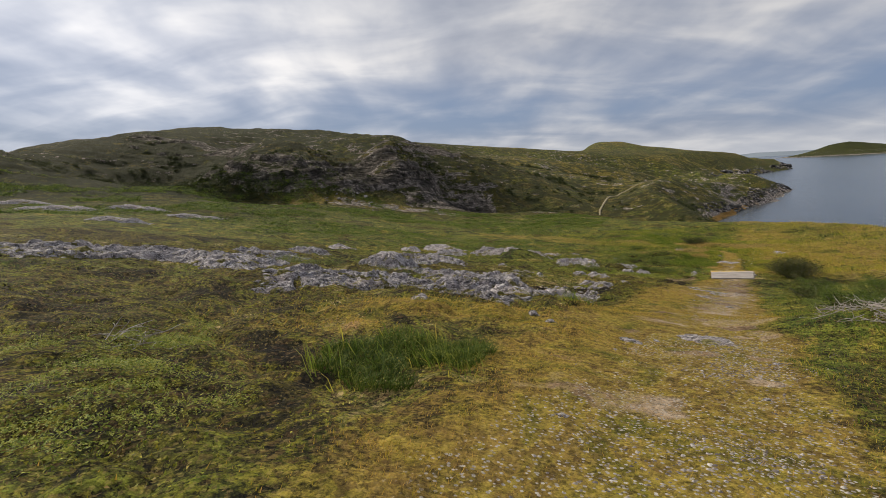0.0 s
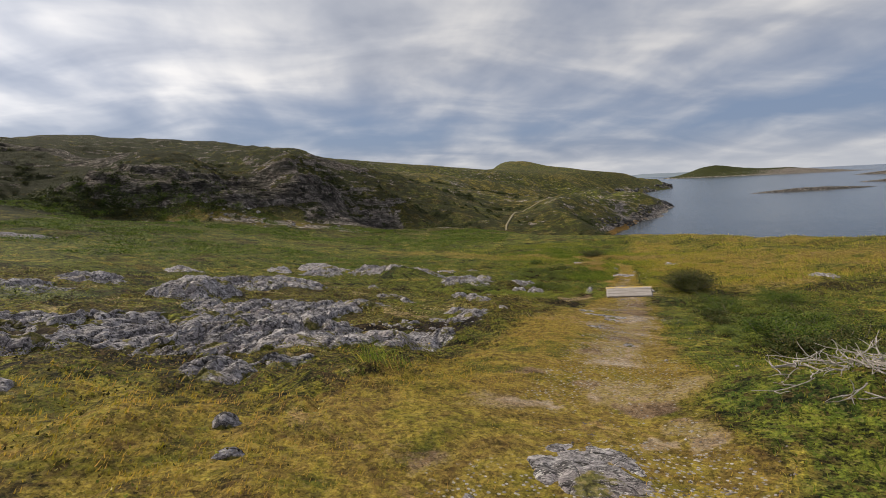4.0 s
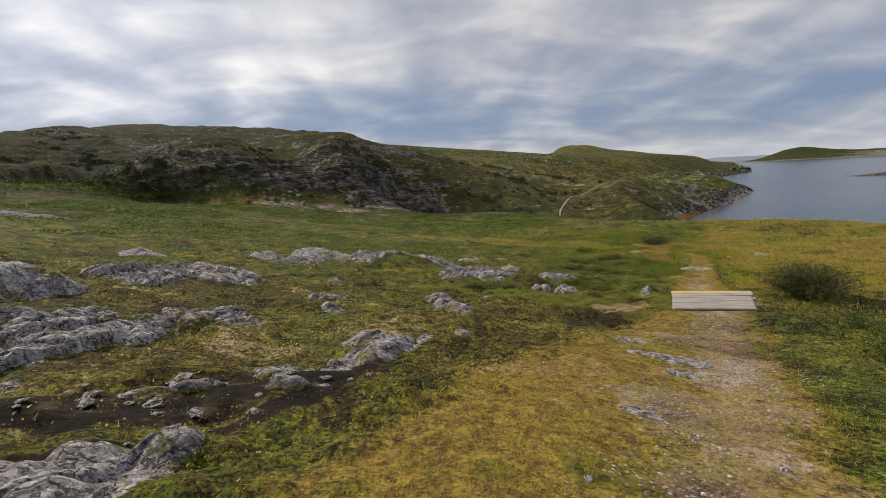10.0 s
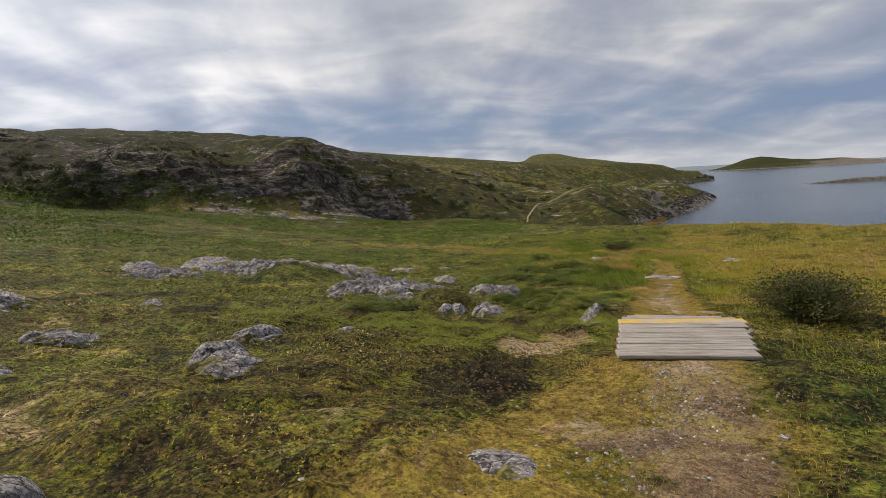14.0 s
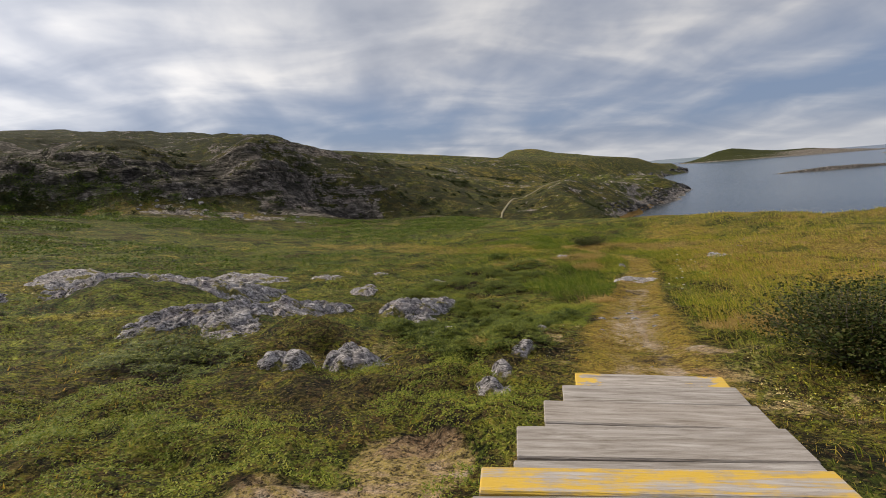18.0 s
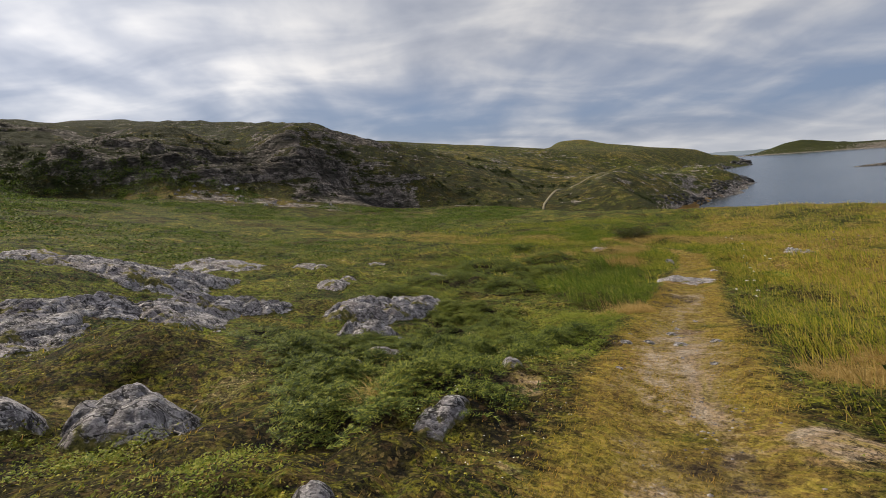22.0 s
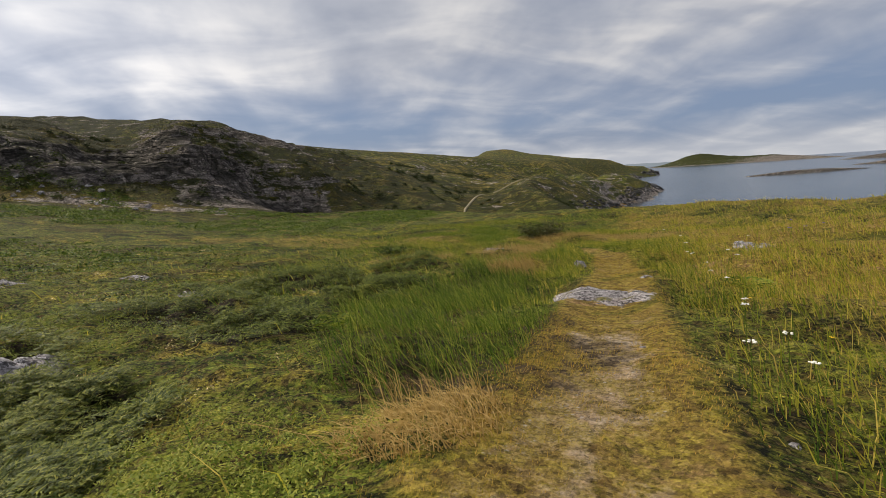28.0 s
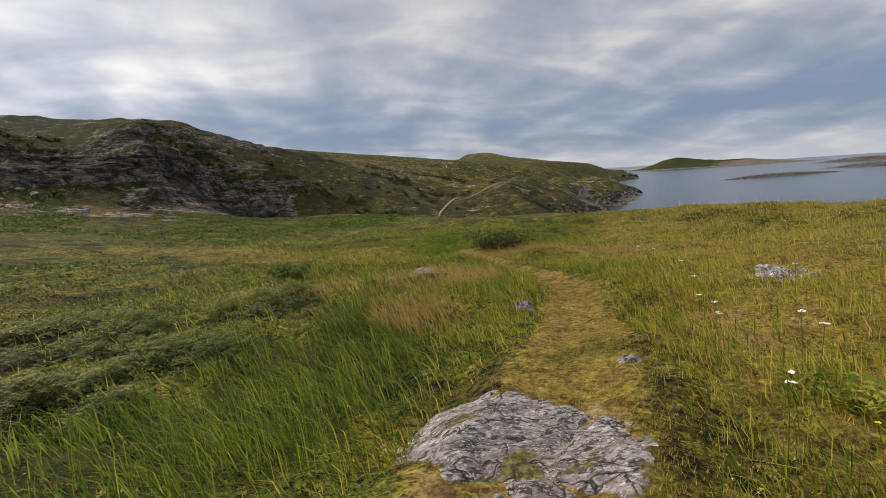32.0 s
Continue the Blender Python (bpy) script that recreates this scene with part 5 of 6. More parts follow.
# short grass of the lane
x, y, d = scatter(560000, 2.0, 7.0, -1, 31)
rel, bare, dry, lush, n1, n2 = cover(x, y)
worn = (1 - step(0.5, 1.1, rel)) * (1 - step(5, 9, y))
keep = rng.random(len(x)) < (1 - 0.93 * bare) * (0.10 + 0.9 * step(0.15, 0.5, dry)) * (0.15 + 0.85 * step(0.36, 0.56, n2)) * (1 - 0.78 * worn)
x, y, d, n2 = x[keep], y[keep], d[keep], n2[keep]
hgt = (0.012 + 0.034 * rng.random(len(x)) ** 1.5) * (0.75 + 0.14 * d) * (0.7 + 0.7 * n2)
blades("short_grass", x, y, hgt, (0.0035 + 0.003 * rng.random(len(x))) * (1 + 0.4 * d), 0.35 + 0.5 * rng.random(len(x)), GRASS, "short yellow-green grass along the worn trail", plain=True)

# long meadow grass past the boardwalk and on the seaward side
x, y, d = scatter(560000, 3.0, 26.0, 1.0, 46)
rel, bare, dry, lush, n1, n2 = cover(x, y)
east = lane_east(x, y) * (1 - step(14, 18, y))
mead = step(-1.0, 3.0, (x - 13.0) - 0.22 * (y - 20)) * step(18, 22, y) * step(1.25, 2.0, rel)
west = step(26, 34, y) * step(-6, 4, x - 14)
want = np.maximum(np.maximum(0.75 * mead, 0.45 * east), np.maximum(0.55 * west, 1.5 * blob(x, y, SEDGE_SITES)))
want = want * (0.25 + 0.75 * step(0.34, 0.55, fbm(x / 1.6, y / 1.6, 3, 321)))
keep = rng.random(len(x)) < want * (1 - bare) * ((rel > 1.1) | (east > 0.5))
x, y, d, n1, rel, east = x[keep], y[keep], d[keep], n1[keep], rel[keep], east[keep]
tuft = blob(x, y, SEDGE_SITES)
tall = (1 - 0.4 * east) * (0.08 + 0.19 * rng.random(len(x))) * (0.6 + 0.9 * fbm(x / 2.4, y / 2.4, 3, 331)) * (0.45 + 0.55 * step(1.1, 2.4, rel)) * (1 + 0.45 * tuft) * (1 + 0.01 * d)
wide = (0.0035 + 0.004 * rng.random(len(x))) * (1 + 0.20 * d)
dryness = rng.random(len(x)) + 0.9 * (fbm(x / 3.0, y / 3.0, 3, 341) - 0.5) - 1.1 * tuft - 0.65 * east - 0.30 * step(22, 25, y) * step(0.0, 2.0, 14.6 + 0.66 * (y - 23) - x) + step(20, 24, y) * (0.42 * step(0.0, 2.0, (x - 15.6) - 0.66 * (y - 23)) - 0.3)
strawy = blob(x, y, STRAW_SITES)
for test, mat, name, words in (((dryness < 0.16) & (strawy < 0.5), SEDGE, "green_sedge", "tufts of dark green sedge bent by wind"),
                               ((dryness >= 0.16) & (dryness < 0.93) & (strawy < 0.5), MEADOW, "meadow_grass", "long wind-bent meadow grass, green to gold"),
                               ((dryness >= 0.93) | (strawy >= 0.5), STRAW, "seeding_grass", "reddish straw-coloured seeding grass")):
    m = test
    blades(name, x[m], y[m], tall[m], wide[m], 0.5 + 0.7 * rng.random(m.sum()), mat, words, (-0.65, 0.25))



def tuft(name, sites, per_m2, tall, mat, label, lean, wind):
    """Thick tufts of grass, each leaning out from its middle."""
    g2 = np.random.default_rng(len(sites) * 7 + 3)
    px, py, ph = [], [], []
    for a, b, r in sites:
        k = int(per_m2 * 3.14 * r * r)
        o, t = r * np.sqrt(g2.random(k)), g2.random(k) * 6.283
        px.append(a + o * np.cos(t))
        py.append(b + o * np.sin(t))
        ph.append(tall * (0.5 + 0.7 * g2.random(k)) * (1.1 - 0.5 * o / r))
    px, py, ph = np.concatenate(px), np.concatenate(py), np.concatenate(ph)
    return blades(name, px, py, ph, 0.004 + 0.004 * g2.random(len(px)), lean * (0.5 + g2.random(len(px))), mat, label, wind, 0.8)


tuft("green_sedge", [(-0.85, 4.0, 0.42), (-0.35, 4.35, 0.40), (0.05, 4.25, 0.30), (0.25, 4.45, 0.22), (-0.6, 3.6, 0.3)], 3200, 0.19, SHRUB, "dense dark green sedge tuft beside the lane", 0.9, (0.5, 0.2))
tuft("dead_grass", [(10.85, 20.35, 0.16), (11.0, 20.5, 0.12)], 4200, 0.20, STRAW, "tuft of dead straw-coloured grass", 1.1, (-0.3, 0.2))
tuft("dead_grass", [(14.6, 24.4, 0.45), (14.9, 20.6, 0.5), (15.5, 20.9, 0.5)], 2600, 0.13, STRAW, "matted rusty dead grass beside the trail", 1.4, (-0.6, 0.2))

# heath: crowberry, bright bearberry mats, juniper
x, y, d = scatter(740000, 2.6, 18.0, -1.0, 40)
rel, bare, dry, lush, n1, n2 = cover(x, y)
jun, bri = blob(x, y, JUNIPER_SITES), blob(x, y, BRIGHT_SITES)
mead = step(-0.5, 3.5, (x - 13.0) - 0.22 * (y - 20)) * step(18, 22, y)
base = np.maximum((1 - 0.85 * mead) * step(0.9, 2.0, rel) * (1 - 0.75 * step(0.3, 0.6, dry)), np.maximum(jun, bri))
keep = rng.random(len(x)) < base * (1 - bare) * (0.45 + 0.55 * step(0.3, 0.5, fbm(x / 0.8, y / 0.8, 3, 351)))
x, y, d, jun, bri, n1 = x[keep], y[keep], d[keep], jun[keep], bri[keep], n1[keep]
g = ground(x, y)
patch = fbm(x / 1.9, y / 1.9, 4, 361)
kind = np.where((jun > 0.45) & (d > 5), 2, np.where((bri > 0.45) | (patch > 0.60), 1, 0))
pillow = step(0.36, 0.62, fbm(x / 0.5, y / 0.5, 3, 371))
keep = rng.random(len(x)) < 0.25 + 0.75 * pillow
x, y, d, kind, pillow, g = x[keep], y[keep], d[keep], kind[keep], pillow[keep], g[keep]
for k, mat, name, words, size, rise, flat, slim, pts in ((0, HEATH, "crowberry", "low brown-green crowberry mat", 0.013, 0.05, 0.1, 0.7, 3),
                                                         (1, BRIGHT, "bearberry", "bright yellow-green leafy heath mat", 0.011, 0.06, 0.55, 0.55, 3),
                                                         (2, JUNIPER, "juniper", "creeping dark green juniper in layered sprays", 0.026, 0.16, 0.7, 0.40, 3)):
    m = kind == k
    s = size * (0.6 + 0.8 * rng.random(m.sum())) * (1 + 0.15 * d[m])
    z = g[m] + (pillow[m] * (0.16 if k == 2 else 0.06) + rise * rng.random(m.sum()) ** 0.6) - 0.01
    leaves(name, x[m], y[m], z, s, mat, words, "shrub", flat, slim, pts)


# thick stands of juniper and bright mats close to the trail
def stand(sites, per_m2, seed):
    g2 = np.random.default_rng(seed)
    px, py = [], []
    for a, b, r in sites:
        k = int(per_m2 * 4 * r * r)
        px.append(a + (2 * g2.random(k) - 1) * r * 1.1)
        py.append(b + (2 * g2.random(k) - 1) * r * 1.1)
    px, py = np.concatenate(px), np.concatenate(py)
    rel, bare, dry, lush, n1, n2 = cover(px, py)
    ok = (g2.random(len(px)) < blob(px, py, sites)) & (bare < 0.5) & (rel > 1.25)
    return px[ok], py[ok]


def sprays(name, x, y, z, length, mat, label, pairs=7):
    """Flat feathered juniper sprays: each a drooping axis with slim sprigs on both sides, in one mesh."""
    n = len(x)
    head = 0.35 + rng.normal(size=n) * 0.9
    tilt = 0.10 + 0.35 * rng.random(n)
    d = np.stack([np.cos(head), np.sin(head), np.zeros(n)], -1)
    w = np.stack([-np.sin(head), np.cos(head), np.zeros(n)], -1)
    base = np.stack([x, y, z], -1)
    tris = []
    for j in range(pairs):
        t = (j + 0.5) / pairs
        at = base + d * (length * t)[:, None]
        at[:, 2] += length * (tilt * t - 0.45 * t * t)
        reach = length * (0.30 * (1 - 0.8 * t) + 0.05) * (0.7 + 0.6 * rng.random(n))
        for side in (-1, 1):
            tip = at + (0.75 * d + 0.75 * side * w) * reach[:, None]
            tip[:, 2] += reach * (0.25 * rng.normal(size=n) + 0.10)
            half = d * (0.10 * reach + 0.003)[:, None]
            tris.append(np.stack([at - half, at + half, tip], 1))
    co = np.concatenate(tris)
    me = fast_mesh(name, co.reshape(-1, 3), np.arange(len(co) * 3), np.full(len(co), 3), mat)
    return tagged(new(name, me), label, "shrub", kind="stuff")


x, y = stand(JUNIPER_SITES, 1150, 11)
c, a = x * 0.82 - y * 0.57, x * 0.57 + y * 0.82
tier = fbm(c / 0.30, a / 0.55, 3, 381)
keep = rng.random(len(x)) < 0.15 + 0.85 * step(0.36, 0.55, tier)
x, y, tier = x[keep], y[keep], tier[keep]
z = ground(x, y) + 0.01 + 0.17 * step(0.36, 0.66, tier) * (0.35 + 0.65 * rng.random(len(x)))
sprays("juniper_sprays", x, y, z, 0.07 + 0.09 * rng.random(len(x)), JUNIPER, "thick creeping juniper in layered dark sprays")
x, y = stand(BRIGHT_SITES, 4600, 12)
tier = fbm(x / 0.3, y / 0.3, 3, 383)
keep = rng.random(len(x)) < 0.25 + 0.75 * step(0.38, 0.55, tier)
x, y, tier = x[keep], y[keep], tier[keep]
leaves("bearberry_mats", x, y, ground(x, y) + 0.01 + 0.11 * step(0.36, 0.66, tier) * (0.4 + 0.6 * rng.random(len(x))), 0.013 + 0.014 * rng.random(len(x)), BRIGHT, "bright green leafy mats mounded over the ground", "shrub", 0.6, 0.5, 3)

VALLEY = mat_leaf("valley_needle", [(0.20, (0.022, 0.050, 0.010)), (0.50, (0.085, 0.150, 0.022)), (0.80, (0.230, 0.290, 0.050))], 0.6, 0.15)


# low scrub on the valley floor and the hill
def patches(n, x0, x1, y0, y1, scale, lo, hi, seed):
    x, y = x0 + (x1 - x0) * rng.random(n), y0 + (y1 - y0) * rng.random(n)
    keep = rng.random(n) < step(lo, hi, fbm(x / scale, y / scale, 4, seed))
    return x[keep], y[keep]


def clumps(name, cx, cy, radius, height, per, leaf, mat, label, slim=0.5):
    """Many low bushes in one mesh: each a dome of leaves that grow outwards."""
    n = len(cx)
    i = np.repeat(np.arange(n), per)
    a, o = rng.random(len(i)) * 6.283, np.sqrt(rng.random(len(i)))
    lump = 0.7 + 0.6 * rng.random(len(i))
    x, y = cx[i] + radius[i] * o * np.cos(a) * lump, cy[i] + radius[i] * o * np.sin(a) * lump
    z = ground(x, y) + height[i] * np.sqrt(np.clip(1 - 0.9 * o * o, 0, 1)) * (0.35 + 0.65 * rng.random(len(i)))
    return leaves(name, x, y, z, leaf[i] * (0.6 + 0.8 * rng.random(len(i))), mat, label, "shrub", 0.35, slim, 3)


x, y = patches(8200, -78, 36, 32, 86, 6.0, 0.46, 0.58, 401)
ok = x < 12 + 0.45 * (y - 40)
x, y = x[ok], y[ok]
s = 0.35 + 0.8 * rng.random(len(x)) ** 2
clumps("valley_juniper", x, y, 1.3 * s, 0.26 * s, 50, 0.05 + 0.0020 * np.hypot(x - 14, y - 24), VALLEY, "green juniper scrub on the valley floor")
x, y = patches(2600, -75, 66, 86, 175, 9.0, 0.50, 0.60, 405)
ok = (ground(x, y) < 9) & (along(x, y, [(px, py, 1.0) for px, py in FAR_TRAIL])[1] > 2)
foot = rng.normal(size=(260, 2)) * np.array([15.0, 3.5]) + np.array([-47.0, 84.0])
x, y = np.concatenate([x[ok], foot[:, 0], np.array([13.1, 33.5, 31.0, 35.5])]), np.concatenate([y[ok], foot[:, 1], np.array([116.0, 142.0, 138.0, 140.0])])
s = 0.4 + 0.9 * rng.random(len(x)) ** 2
s[-4:] = 2.2
clumps("hill_scrub", x, y, s, 0.9 * s, 60, 0.16 + 0.0012 * y, SCRUB, "dark stunted conifer scrub on the rocky hill")


# ---- shrubs ----
def tube(bm, pts, r0, r1, sides=5):
    rings = []
    for i, p in enumerate(pts):
        d = (pts[min(i + 1, len(pts) - 1)] - pts[max(i - 1, 0)]).normalized()
        a = d.orthogonal().normalized()
        b = d.cross(a)
        r = r0 + (r1 - r0) * i / (len(pts) - 1)
        rings.append([bm.verts.new(p + (a * math.cos(t) + b * math.sin(t)) * r) for t in (2 * math.pi * j / sides for j in range(sides))])
    for A, B in zip(rings, rings[1:]):
        for j in range(sides):
            bm.faces.new((A[j], A[(j + 1) % sides], B[(j + 1) % sides], B[j]))
    bm.faces.new(rings[-1])


def gz(x, y):
    return float(ground(np.array([x]), np.array([y]))[0])


def wander(r, p, d, length, steps, bend):
    pts = [Vector(p)]
    d = Vector(d).normalized()
    for _ in range(steps):
        d = (d + Vector((r.uniform(-1, 1), r.uniform(-1, 1), r.uniform(-0.7, 0.9))) * bend).normalized()
        pts.append(pts[-1] + d * (length / steps))
    return pts


def shrub(x, y, r, h, seed, label, leaf_mat, count, leaf=0.035, bare_twigs=0):
    thing = tagged(new("shrub"), label, "shrub", "shrubs beside the trail")
    thing.location = (x, y, gz(x, y) - 0.02)
    rd = random.Random(seed)
    bm = bmesh.new()
    tips = []
    for i in range(16 + bare_twigs):
        a, o = rd.uniform(0, 2 * math.pi), rd.uniform(0.2, 1.0)
        d = (math.cos(a) * o * r, math.sin(a) * o * r, h * rd.uniform(0.7, 1.1) * (1.15 - 0.5 * o))
        pts = wander(rd, (0.12 * r * math.cos(a), 0.12 * r * math.sin(a), 0), d, Vector(d).length, 5, 0.16)
        tube(bm, pts, 0.009, 0.003, 4)
        tips += pts[2:]
    part("stem", bm, TWIG, thing)
    g = np.random.default_rng(seed)
    c = np.array([tuple(t) for t in tips])[g.integers(0, len(tips), count)]
    c = c + g.normal(size=(count, 3)) * np.array([0.13 * r, 0.13 * r, 0.09 * h])
    c[:, 2] = np.maximum(c[:, 2], 0.02)
    ang, tip = g.random(count) * 6.283, (g.random(count) - 0.3) * 1.3
    u = np.stack([np.cos(ang) * np.cos(tip), np.sin(ang) * np.cos(tip), np.sin(tip)], -1)
    w = np.cross(u, g.normal(size=(count, 3)) * 0.5 + np.array([0, 0, 1.0]))
    w /= np.linalg.norm(w, axis=1)[:, None]
    s = leaf * (0.6 + 0.8 * g.random(count))[:, None]
    co = np.stack([c, c + u * s * 0.5 - w * s * 0.25, c + u * s, c + u * s * 0.5 + w * s * 0.25], 1)
    me = fast_mesh("foliage", co.reshape(-1, 3), np.arange(count * 4), np.full(count, 4), leaf_mat)
    ob = new("foliage", me)
    ob.parent = thing
    return thing


TWIG = mat_wood("grey_brown_twig", 0.35)
for i, (sx, sy, sr) in enumerate(SHRUB_SITES):
    shrub(sx, sy, sr, 0.22 + 0.07 * (i % 3), 50 + i, "low leafy green shrub beside the trail", SHRUB if i % 2 else BUSH, int(9500 * sr), 0.032)
shrub(14.55, 18.5, 0.98, 0.74, 90, "rounded dark shrub with bare brown twigs", BUSH, 20000, 0.040, 120)
shrub(22.0, 39.5, 1.1, 0.55, 91, "dark wind-bent shrub in tall grass", BUSH, 4000, 0.07, 20)
shrub(15.7, 36.4, 0.5, 0.35, 92, "small dark shrub in the meadow", SHRUB, 1200, 0.06)


# ---- dead wood ----
def dead_branches(x, y, r, seed, count, length, label):
    thing = tagged(new("dead_branches"), label, "dead wood")
    thing.location = (x, y, gz(x, y))
    rd = random.Random(seed)
    for i in range(count):
        bm = bmesh.new()
        a, o = rd.uniform(0, 2 * math.pi), r * rd.uniform(0, 0.9) ** 0.7
        px, py = o * math.cos(a), o * math.sin(a)
        pz = gz(x + px, y + py) - thing.location.z + rd.uniform(0.01, 0.06)
        d = (rd.uniform(-1, 1), rd.uniform(-1, 1), rd.uniform(-0.08, 0.03))
        pts = wander(rd, (px, py, pz), d, length * rd.uniform(0.5, 1.2), 6, 0.28)
        tube(bm, pts, rd.uniform(0.004, 0.009), 0.002, 5)
        for k in (2, 3, 4):
            if rd.random() < 0.8:
                tube(bm, wander(rd, pts[k], (rd.uniform(-1, 1), rd.uniform(-1, 1), rd.uniform(-0.1, 0.4)), length * 0.35, 4, 0.4), 0.005, 0.002, 4)
        part("branch", bm, DEAD, thing)
    return thing


dead_branches(6.05, 6.15, 0.70, 5, 70, 0.42, "tangle of bleached grey dead juniper branches")
dead_branches(-3.3, 4.6, 0.4, 6, 12, 0.5, "small tangle of bleached dead branches on heath")
dead_branches(9.32, 20.38, 0.16, 7, 9, 0.45, "twisted bleached root lying over a rock")


# ---- flowers and ferns ----
PETAL = Nodes("white_petal").done((0.80, 0.79, 0.72), 0.7)
GOLD = Nodes("yellow_petal").done((0.85, 0.55, 0.02), 0.6)
VIOLET = Nodes("violet_petal").done((0.16, 0.12, 0.42), 0.6)


def yarrow(x, y, h, size, mat, kind, label, group, seed):
    rd = random.Random(seed)
    thing = tagged(new(kind), label, "flower", group)
    thing.location = (x, y, gz(x, y))
    bm = bmesh.new()
    top = Vector((rd.uniform(-0.06, 0.02), rd.uniform(-0.03, 0.05), h))
    tube(bm, [Vector((0, 0, 0)), top * 0.5 + Vector((0.01, 0, 0)), top], 0.0025, 0.0015, 4)
    part("stem", bm, SEDGE, thing)
    bm = bmesh.new()
    for i in range(9):
        a, o = rd.uniform(0, 6.28), size * rd.uniform(0, 1) ** 0.5
        g = bmesh.ops.create_icosphere(bm, subdivisions=1, radius=size * 0.32, matrix=Matrix.Translation(top + Vector((o * math.cos(a), o * math.sin(a), 0.004 * rd.random()))) @ Matrix.Diagonal((1, 1, 0.45, 1)))
    part("flower_head", bm, mat, thing)
    return thing


for i, (fx, fy) in enumerate([(16.9, 24.4), (16.2, 24.0), (19.6, 27.5), (18.6, 26.9), (16.5, 23.9), (18.3, 26.2), (17.0, 24.8), (20.4, 29.4), (20.1, 29.0),
                              (19.8, 28.5), (19.4, 28.0), (19.6, 27.6), (18.8, 27.0), (21.6, 29.2), (20.9, 30.1), (21.2, 31.0), (17.6, 25.4), (21.9, 32.2)]):
    yarrow(fx, fy, 0.30 + 0.05 * (i % 4), 0.026, PETAL, "yarrow", "white flat-headed yarrow in the grass", "yarrow along the trail", 400 + i)
for i, (fx, fy) in enumerate([(2.0, 7.8), (17.9, 25.6), (18.9, 26.7), (19.0, 28.6), (17.3, 24.4), (2.9, 8.4)]):
    yarrow(fx, fy, 0.16 + 0.04 * (i % 3), 0.014, GOLD, "hawkweed", "small yellow hawkweed in short grass", "yellow flowers by the trail", 450 + i)
for i, (fx, fy) in enumerate([(24.6, 30.9), (24.9, 30.4), (22.9, 29.2), (23.4, 29.9)]):
    yarrow(fx, fy, 0.42, 0.035, VIOLET, "iris", "violet wild iris among green blades", "irises in the meadow", 480 + i)
n = 110
wx, wy = 12.0 + 0.55 * rng.normal(size=n), 19.9 + 0.6 * rng.normal(size=n)
ok = along(wx, wy, TRAIL)[0] > 1.0
leaves("tiny_white_flowers", wx[ok], wy[ok], ground(wx[ok], wy[ok]) + 0.09, np.full(ok.sum(), 0.010), PETAL, "scattered tiny white heath flowers", "flower", 0.9, 0.9)


def fern(x, y, r, seed):
    rd = random.Random(seed)
    thing = tagged(new("fern"), "bright yellow-green fern clump in the heath", "fern")
    thing.location = (x, y, gz(x, y))
    for i in range(9):
        a = 2 * math.pi * i / 9 + rd.uniform(-0.2, 0.2)
        bm = bmesh.new()
        for j in range(9):
            s = j / 9
            px, pz = r * s, r * (0.9 * s - 0.75 * s * s) + 0.03
            wdt = 0.16 * r * math.sin(math.pi * min(1, s + 0.12)) + 0.01
            for sd in (-1, 1):
                c = Vector((px, 0, pz))
                q = [c, c + Vector((0.045 * r, sd * wdt * 0.5, 0.015)), c + Vector((0.03 * r, sd * wdt * 1.6, -0.01)), c + Vector((-0.03 * r, sd * wdt * 0.6, 0.0))]
                bm.faces.new([bm.verts.new(v) for v in q])
        f = part("frond", bm, BRIGHT, thing)
        f.matrix_local = pose(0, 0, 0, 0, 0, math.degrees(a))
    return thing


fern(14.1, 27.3, 0.34, 3)
fern(19.5, 27.2, 0.4, 4)

# ---- gravel worn out of the trail ----
def gravel_bed(line, count, spread, seed, label):
    """Many small flat stones pressed into the ground, in one mesh."""
    g2 = np.random.default_rng(seed)
    px, py = [], []
    lens = np.array([math.hypot(b[0] - a[0], b[1] - a[1]) * (a[2] + b[2]) for a, b in zip(line, line[1:])])
    for (a, b), share in zip(zip(line, line[1:]), lens / lens.sum()):
        n = int(count * share)
        t = g2.random(n)
        w = (a[2] + (b[2] - a[2]) * t) * spread
        px.append(a[0] + (b[0] - a[0]) * t + g2.normal(size=n) * w)
        py.append(a[1] + (b[1] - a[1]) * t + g2.normal(size=n) * w)
    px, py = np.concatenate(px), np.concatenate(py)
    keep = g2.random(len(px)) < 0.1 + 0.9 * step(0.42, 0.60, fbm(px / 0.6, py / 0.6, 3, 421))
    px, py = px[keep], py[keep]
    n = len(px)
    s = 0.005 + 0.014 * g2.random(n) ** 2.5
    turn = g2.random((n, 1)) * 6.283 + np.linspace(0, 6.283, 6)[None, :5]
    r = s[:, None] * (0.7 + 0.6 * g2.random((n, 5)))
    rim = np.stack([px[:, None] + r * np.cos(turn), py[:, None] + 0.75 * r * np.sin(turn), np.zeros((n, 5))], -1)
    z = ground(px, py)
    rim[:, :, 2] = z[:, None] - 0.003 + 0.15 * s[:, None]
    top = np.stack([px, py, z + s * (0.35 + 0.4 * g2.random(n))], -1)[:, None]
    co = np.concatenate([rim, top], 1)
    i = (np.arange(n) * 6)[:, None, None]
    tri = np.array([[j, (j + 1) % 5, 5] for j in range(5)])[None] + i
    me = fast_mesh("gravel", co.reshape(-1, 3), tri.ravel(), np.full(n * 5, 3), PEBBLE)
    return tagged(new("gravel", me), label, "gravel", kind="stuff")


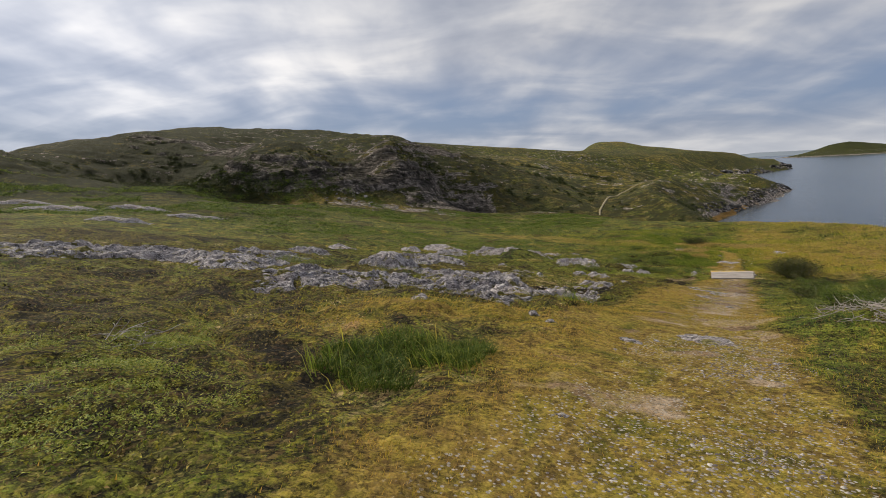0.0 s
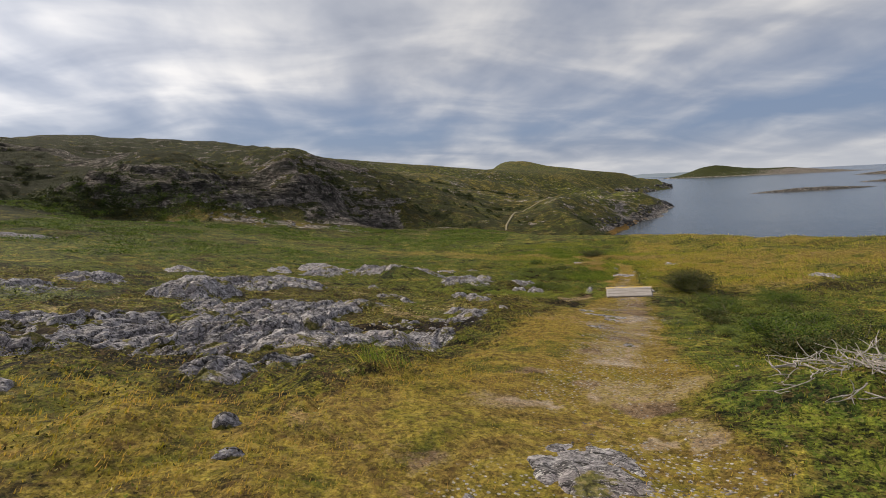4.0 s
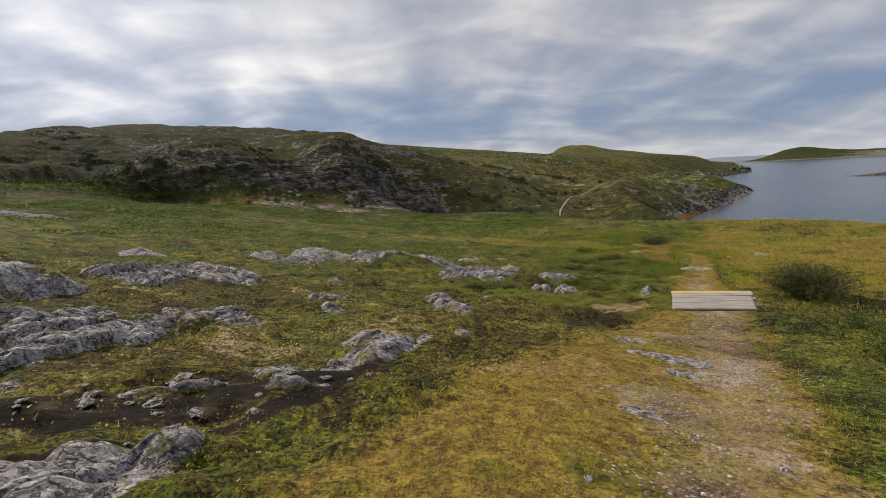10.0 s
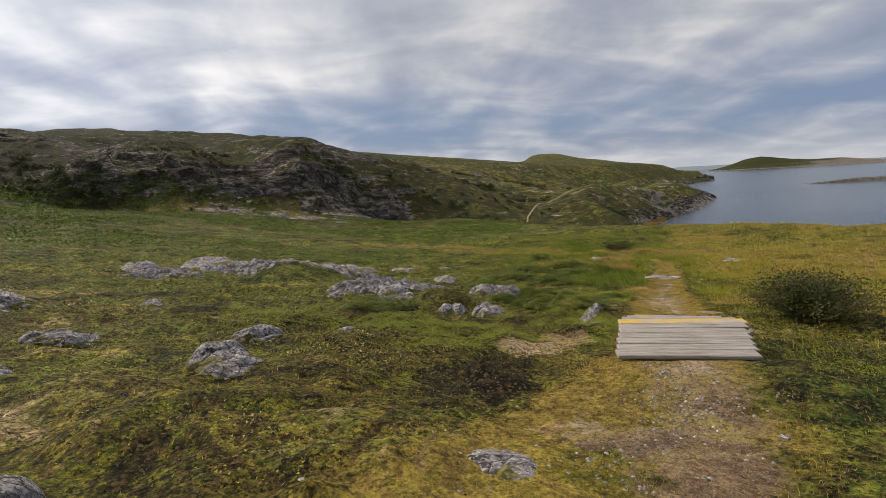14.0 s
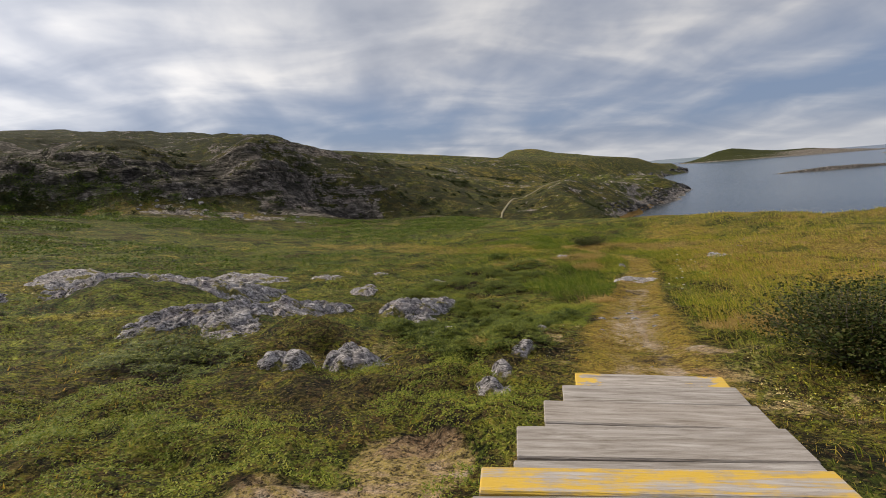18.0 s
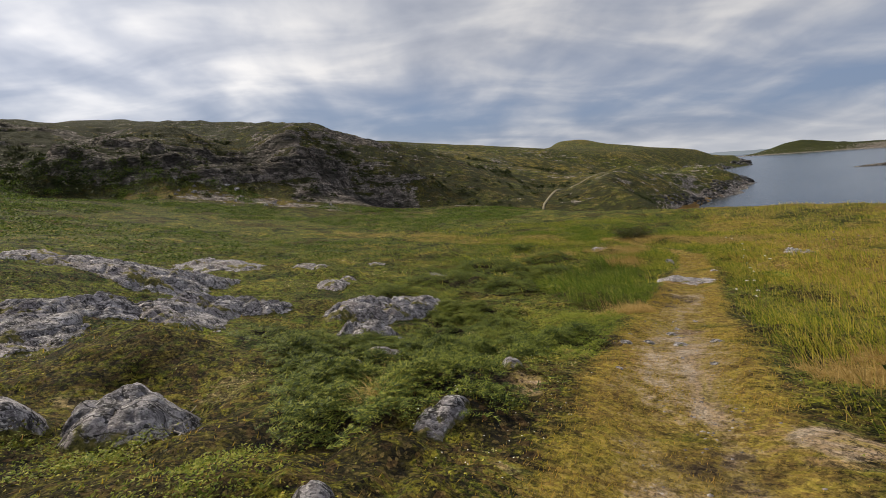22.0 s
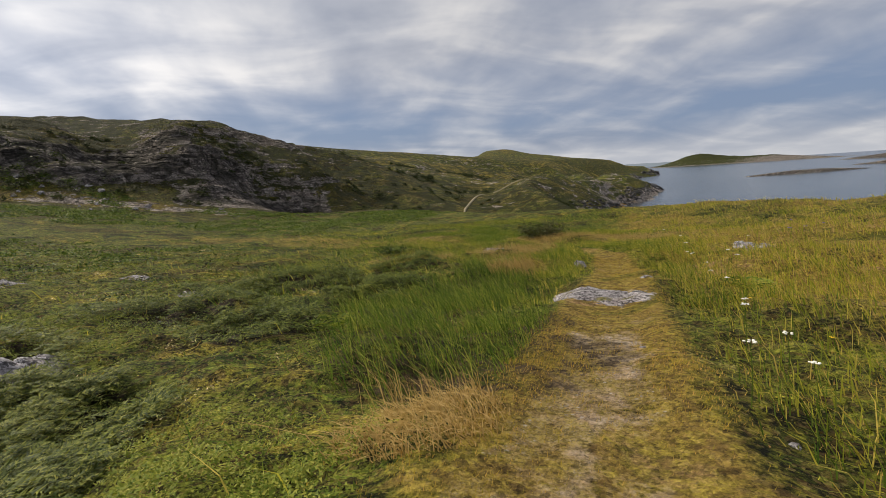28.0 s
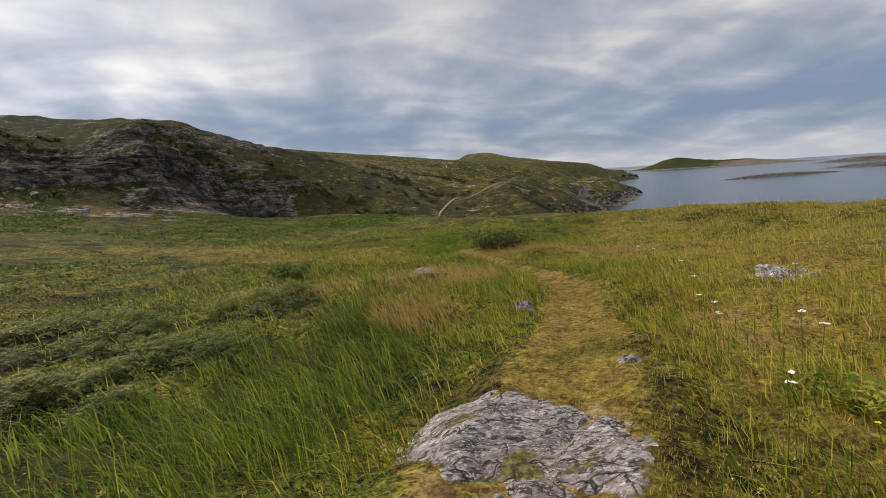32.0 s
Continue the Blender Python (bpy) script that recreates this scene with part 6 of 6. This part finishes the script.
kp = Nodes("pale_pebble")
isl = kp.n("ShaderNodeNewGeometry").outputs["Random Per Island"]
PEBBLE = kp.done(kp.ramp(isl, [(0.0, (0.11, 0.09, 0.08)), (0.5, (0.23, 0.20, 0.19)), (0.85, (0.36, 0.33, 0.315)), (1.0, (0.52, 0.49, 0.47))]), 0.85)
gravel_bed([(6.3, 10.0, 0.5), (7.6, 11.8, 0.8), (8.6, 13.2, 0.9), (9.5, 14.6, 0.7)], 9000, 0.55, 31, "pale gravel worn out of the trail before the boardwalk")
gravel_bed([(0.9, 0.5, 0.9), (1.9, 2.4, 0.9), (2.9, 4.2, 0.6), (4.2, 6.2, 0.4)], 9000, 0.6, 32, "pale gravel scattered through the lane grass")
gravel_bed([(12.3, 18.6, 0.3), (13.6, 21.0, 0.4), (14.2, 22.3, 0.5), (14.9, 23.6, 0.3)], 900, 0.6, 33, "scattered small stones on the worn trail")

# ---- loose stones on the trail ----
for i in range(96):
    rd = random.Random(900 + i)
    k = rd.random()
    a, b = (TRAIL[1], TRAIL[5]) if i < 32 else (TRAIL[6], TRAIL[10])
    sx, sy = a[0] + (b[0] - a[0]) * k + rd.gauss(0, 0.55), a[1] + (b[1] - a[1]) * k + rd.gauss(0, 0.45)
    sc = rd.uniform(0.012, 0.035)
    if i >= 46:
        a, b = PEAT_BED[i % 4], PEAT_BED[i % 4 + 1]
        sx, sy = a[0] + (b[0] - a[0]) * k + rd.gauss(0, 0.22), a[1] + (b[1] - a[1]) * k + rd.gauss(0, 0.22)
        sc = 0.02 + 0.07 * rd.random() ** 2
    bm = bmesh.new()
    bmesh.ops.create_icosphere(bm, subdivisions=2, radius=1)
    for v in bm.verts:
        n1 = noise.noise(v.co * 1.7 + Vector((i, 0, 0)))
        v.co = Vector((v.co.x * 1.3, v.co.y, v.co.z * 0.35)) * sc * (1 + 0.7 * n1)
    me = bpy.data.meshes.new("stone")
    bm.to_mesh(me)
    bm.free()
    me.materials.append(ROCK)
    st = tagged(new("stone", me), "small loose grey stone on the trail" if i < 46 else "small grey stone lying in dark peat between slabs", "stone", "loose stones on the trail" if i < 46 else "stones in the peat")
    st.matrix_world = pose(sx, sy, gz(sx, sy) + 0.002, rd.uniform(-10, 10), rd.uniform(-10, 10), rd.uniform(0, 360))
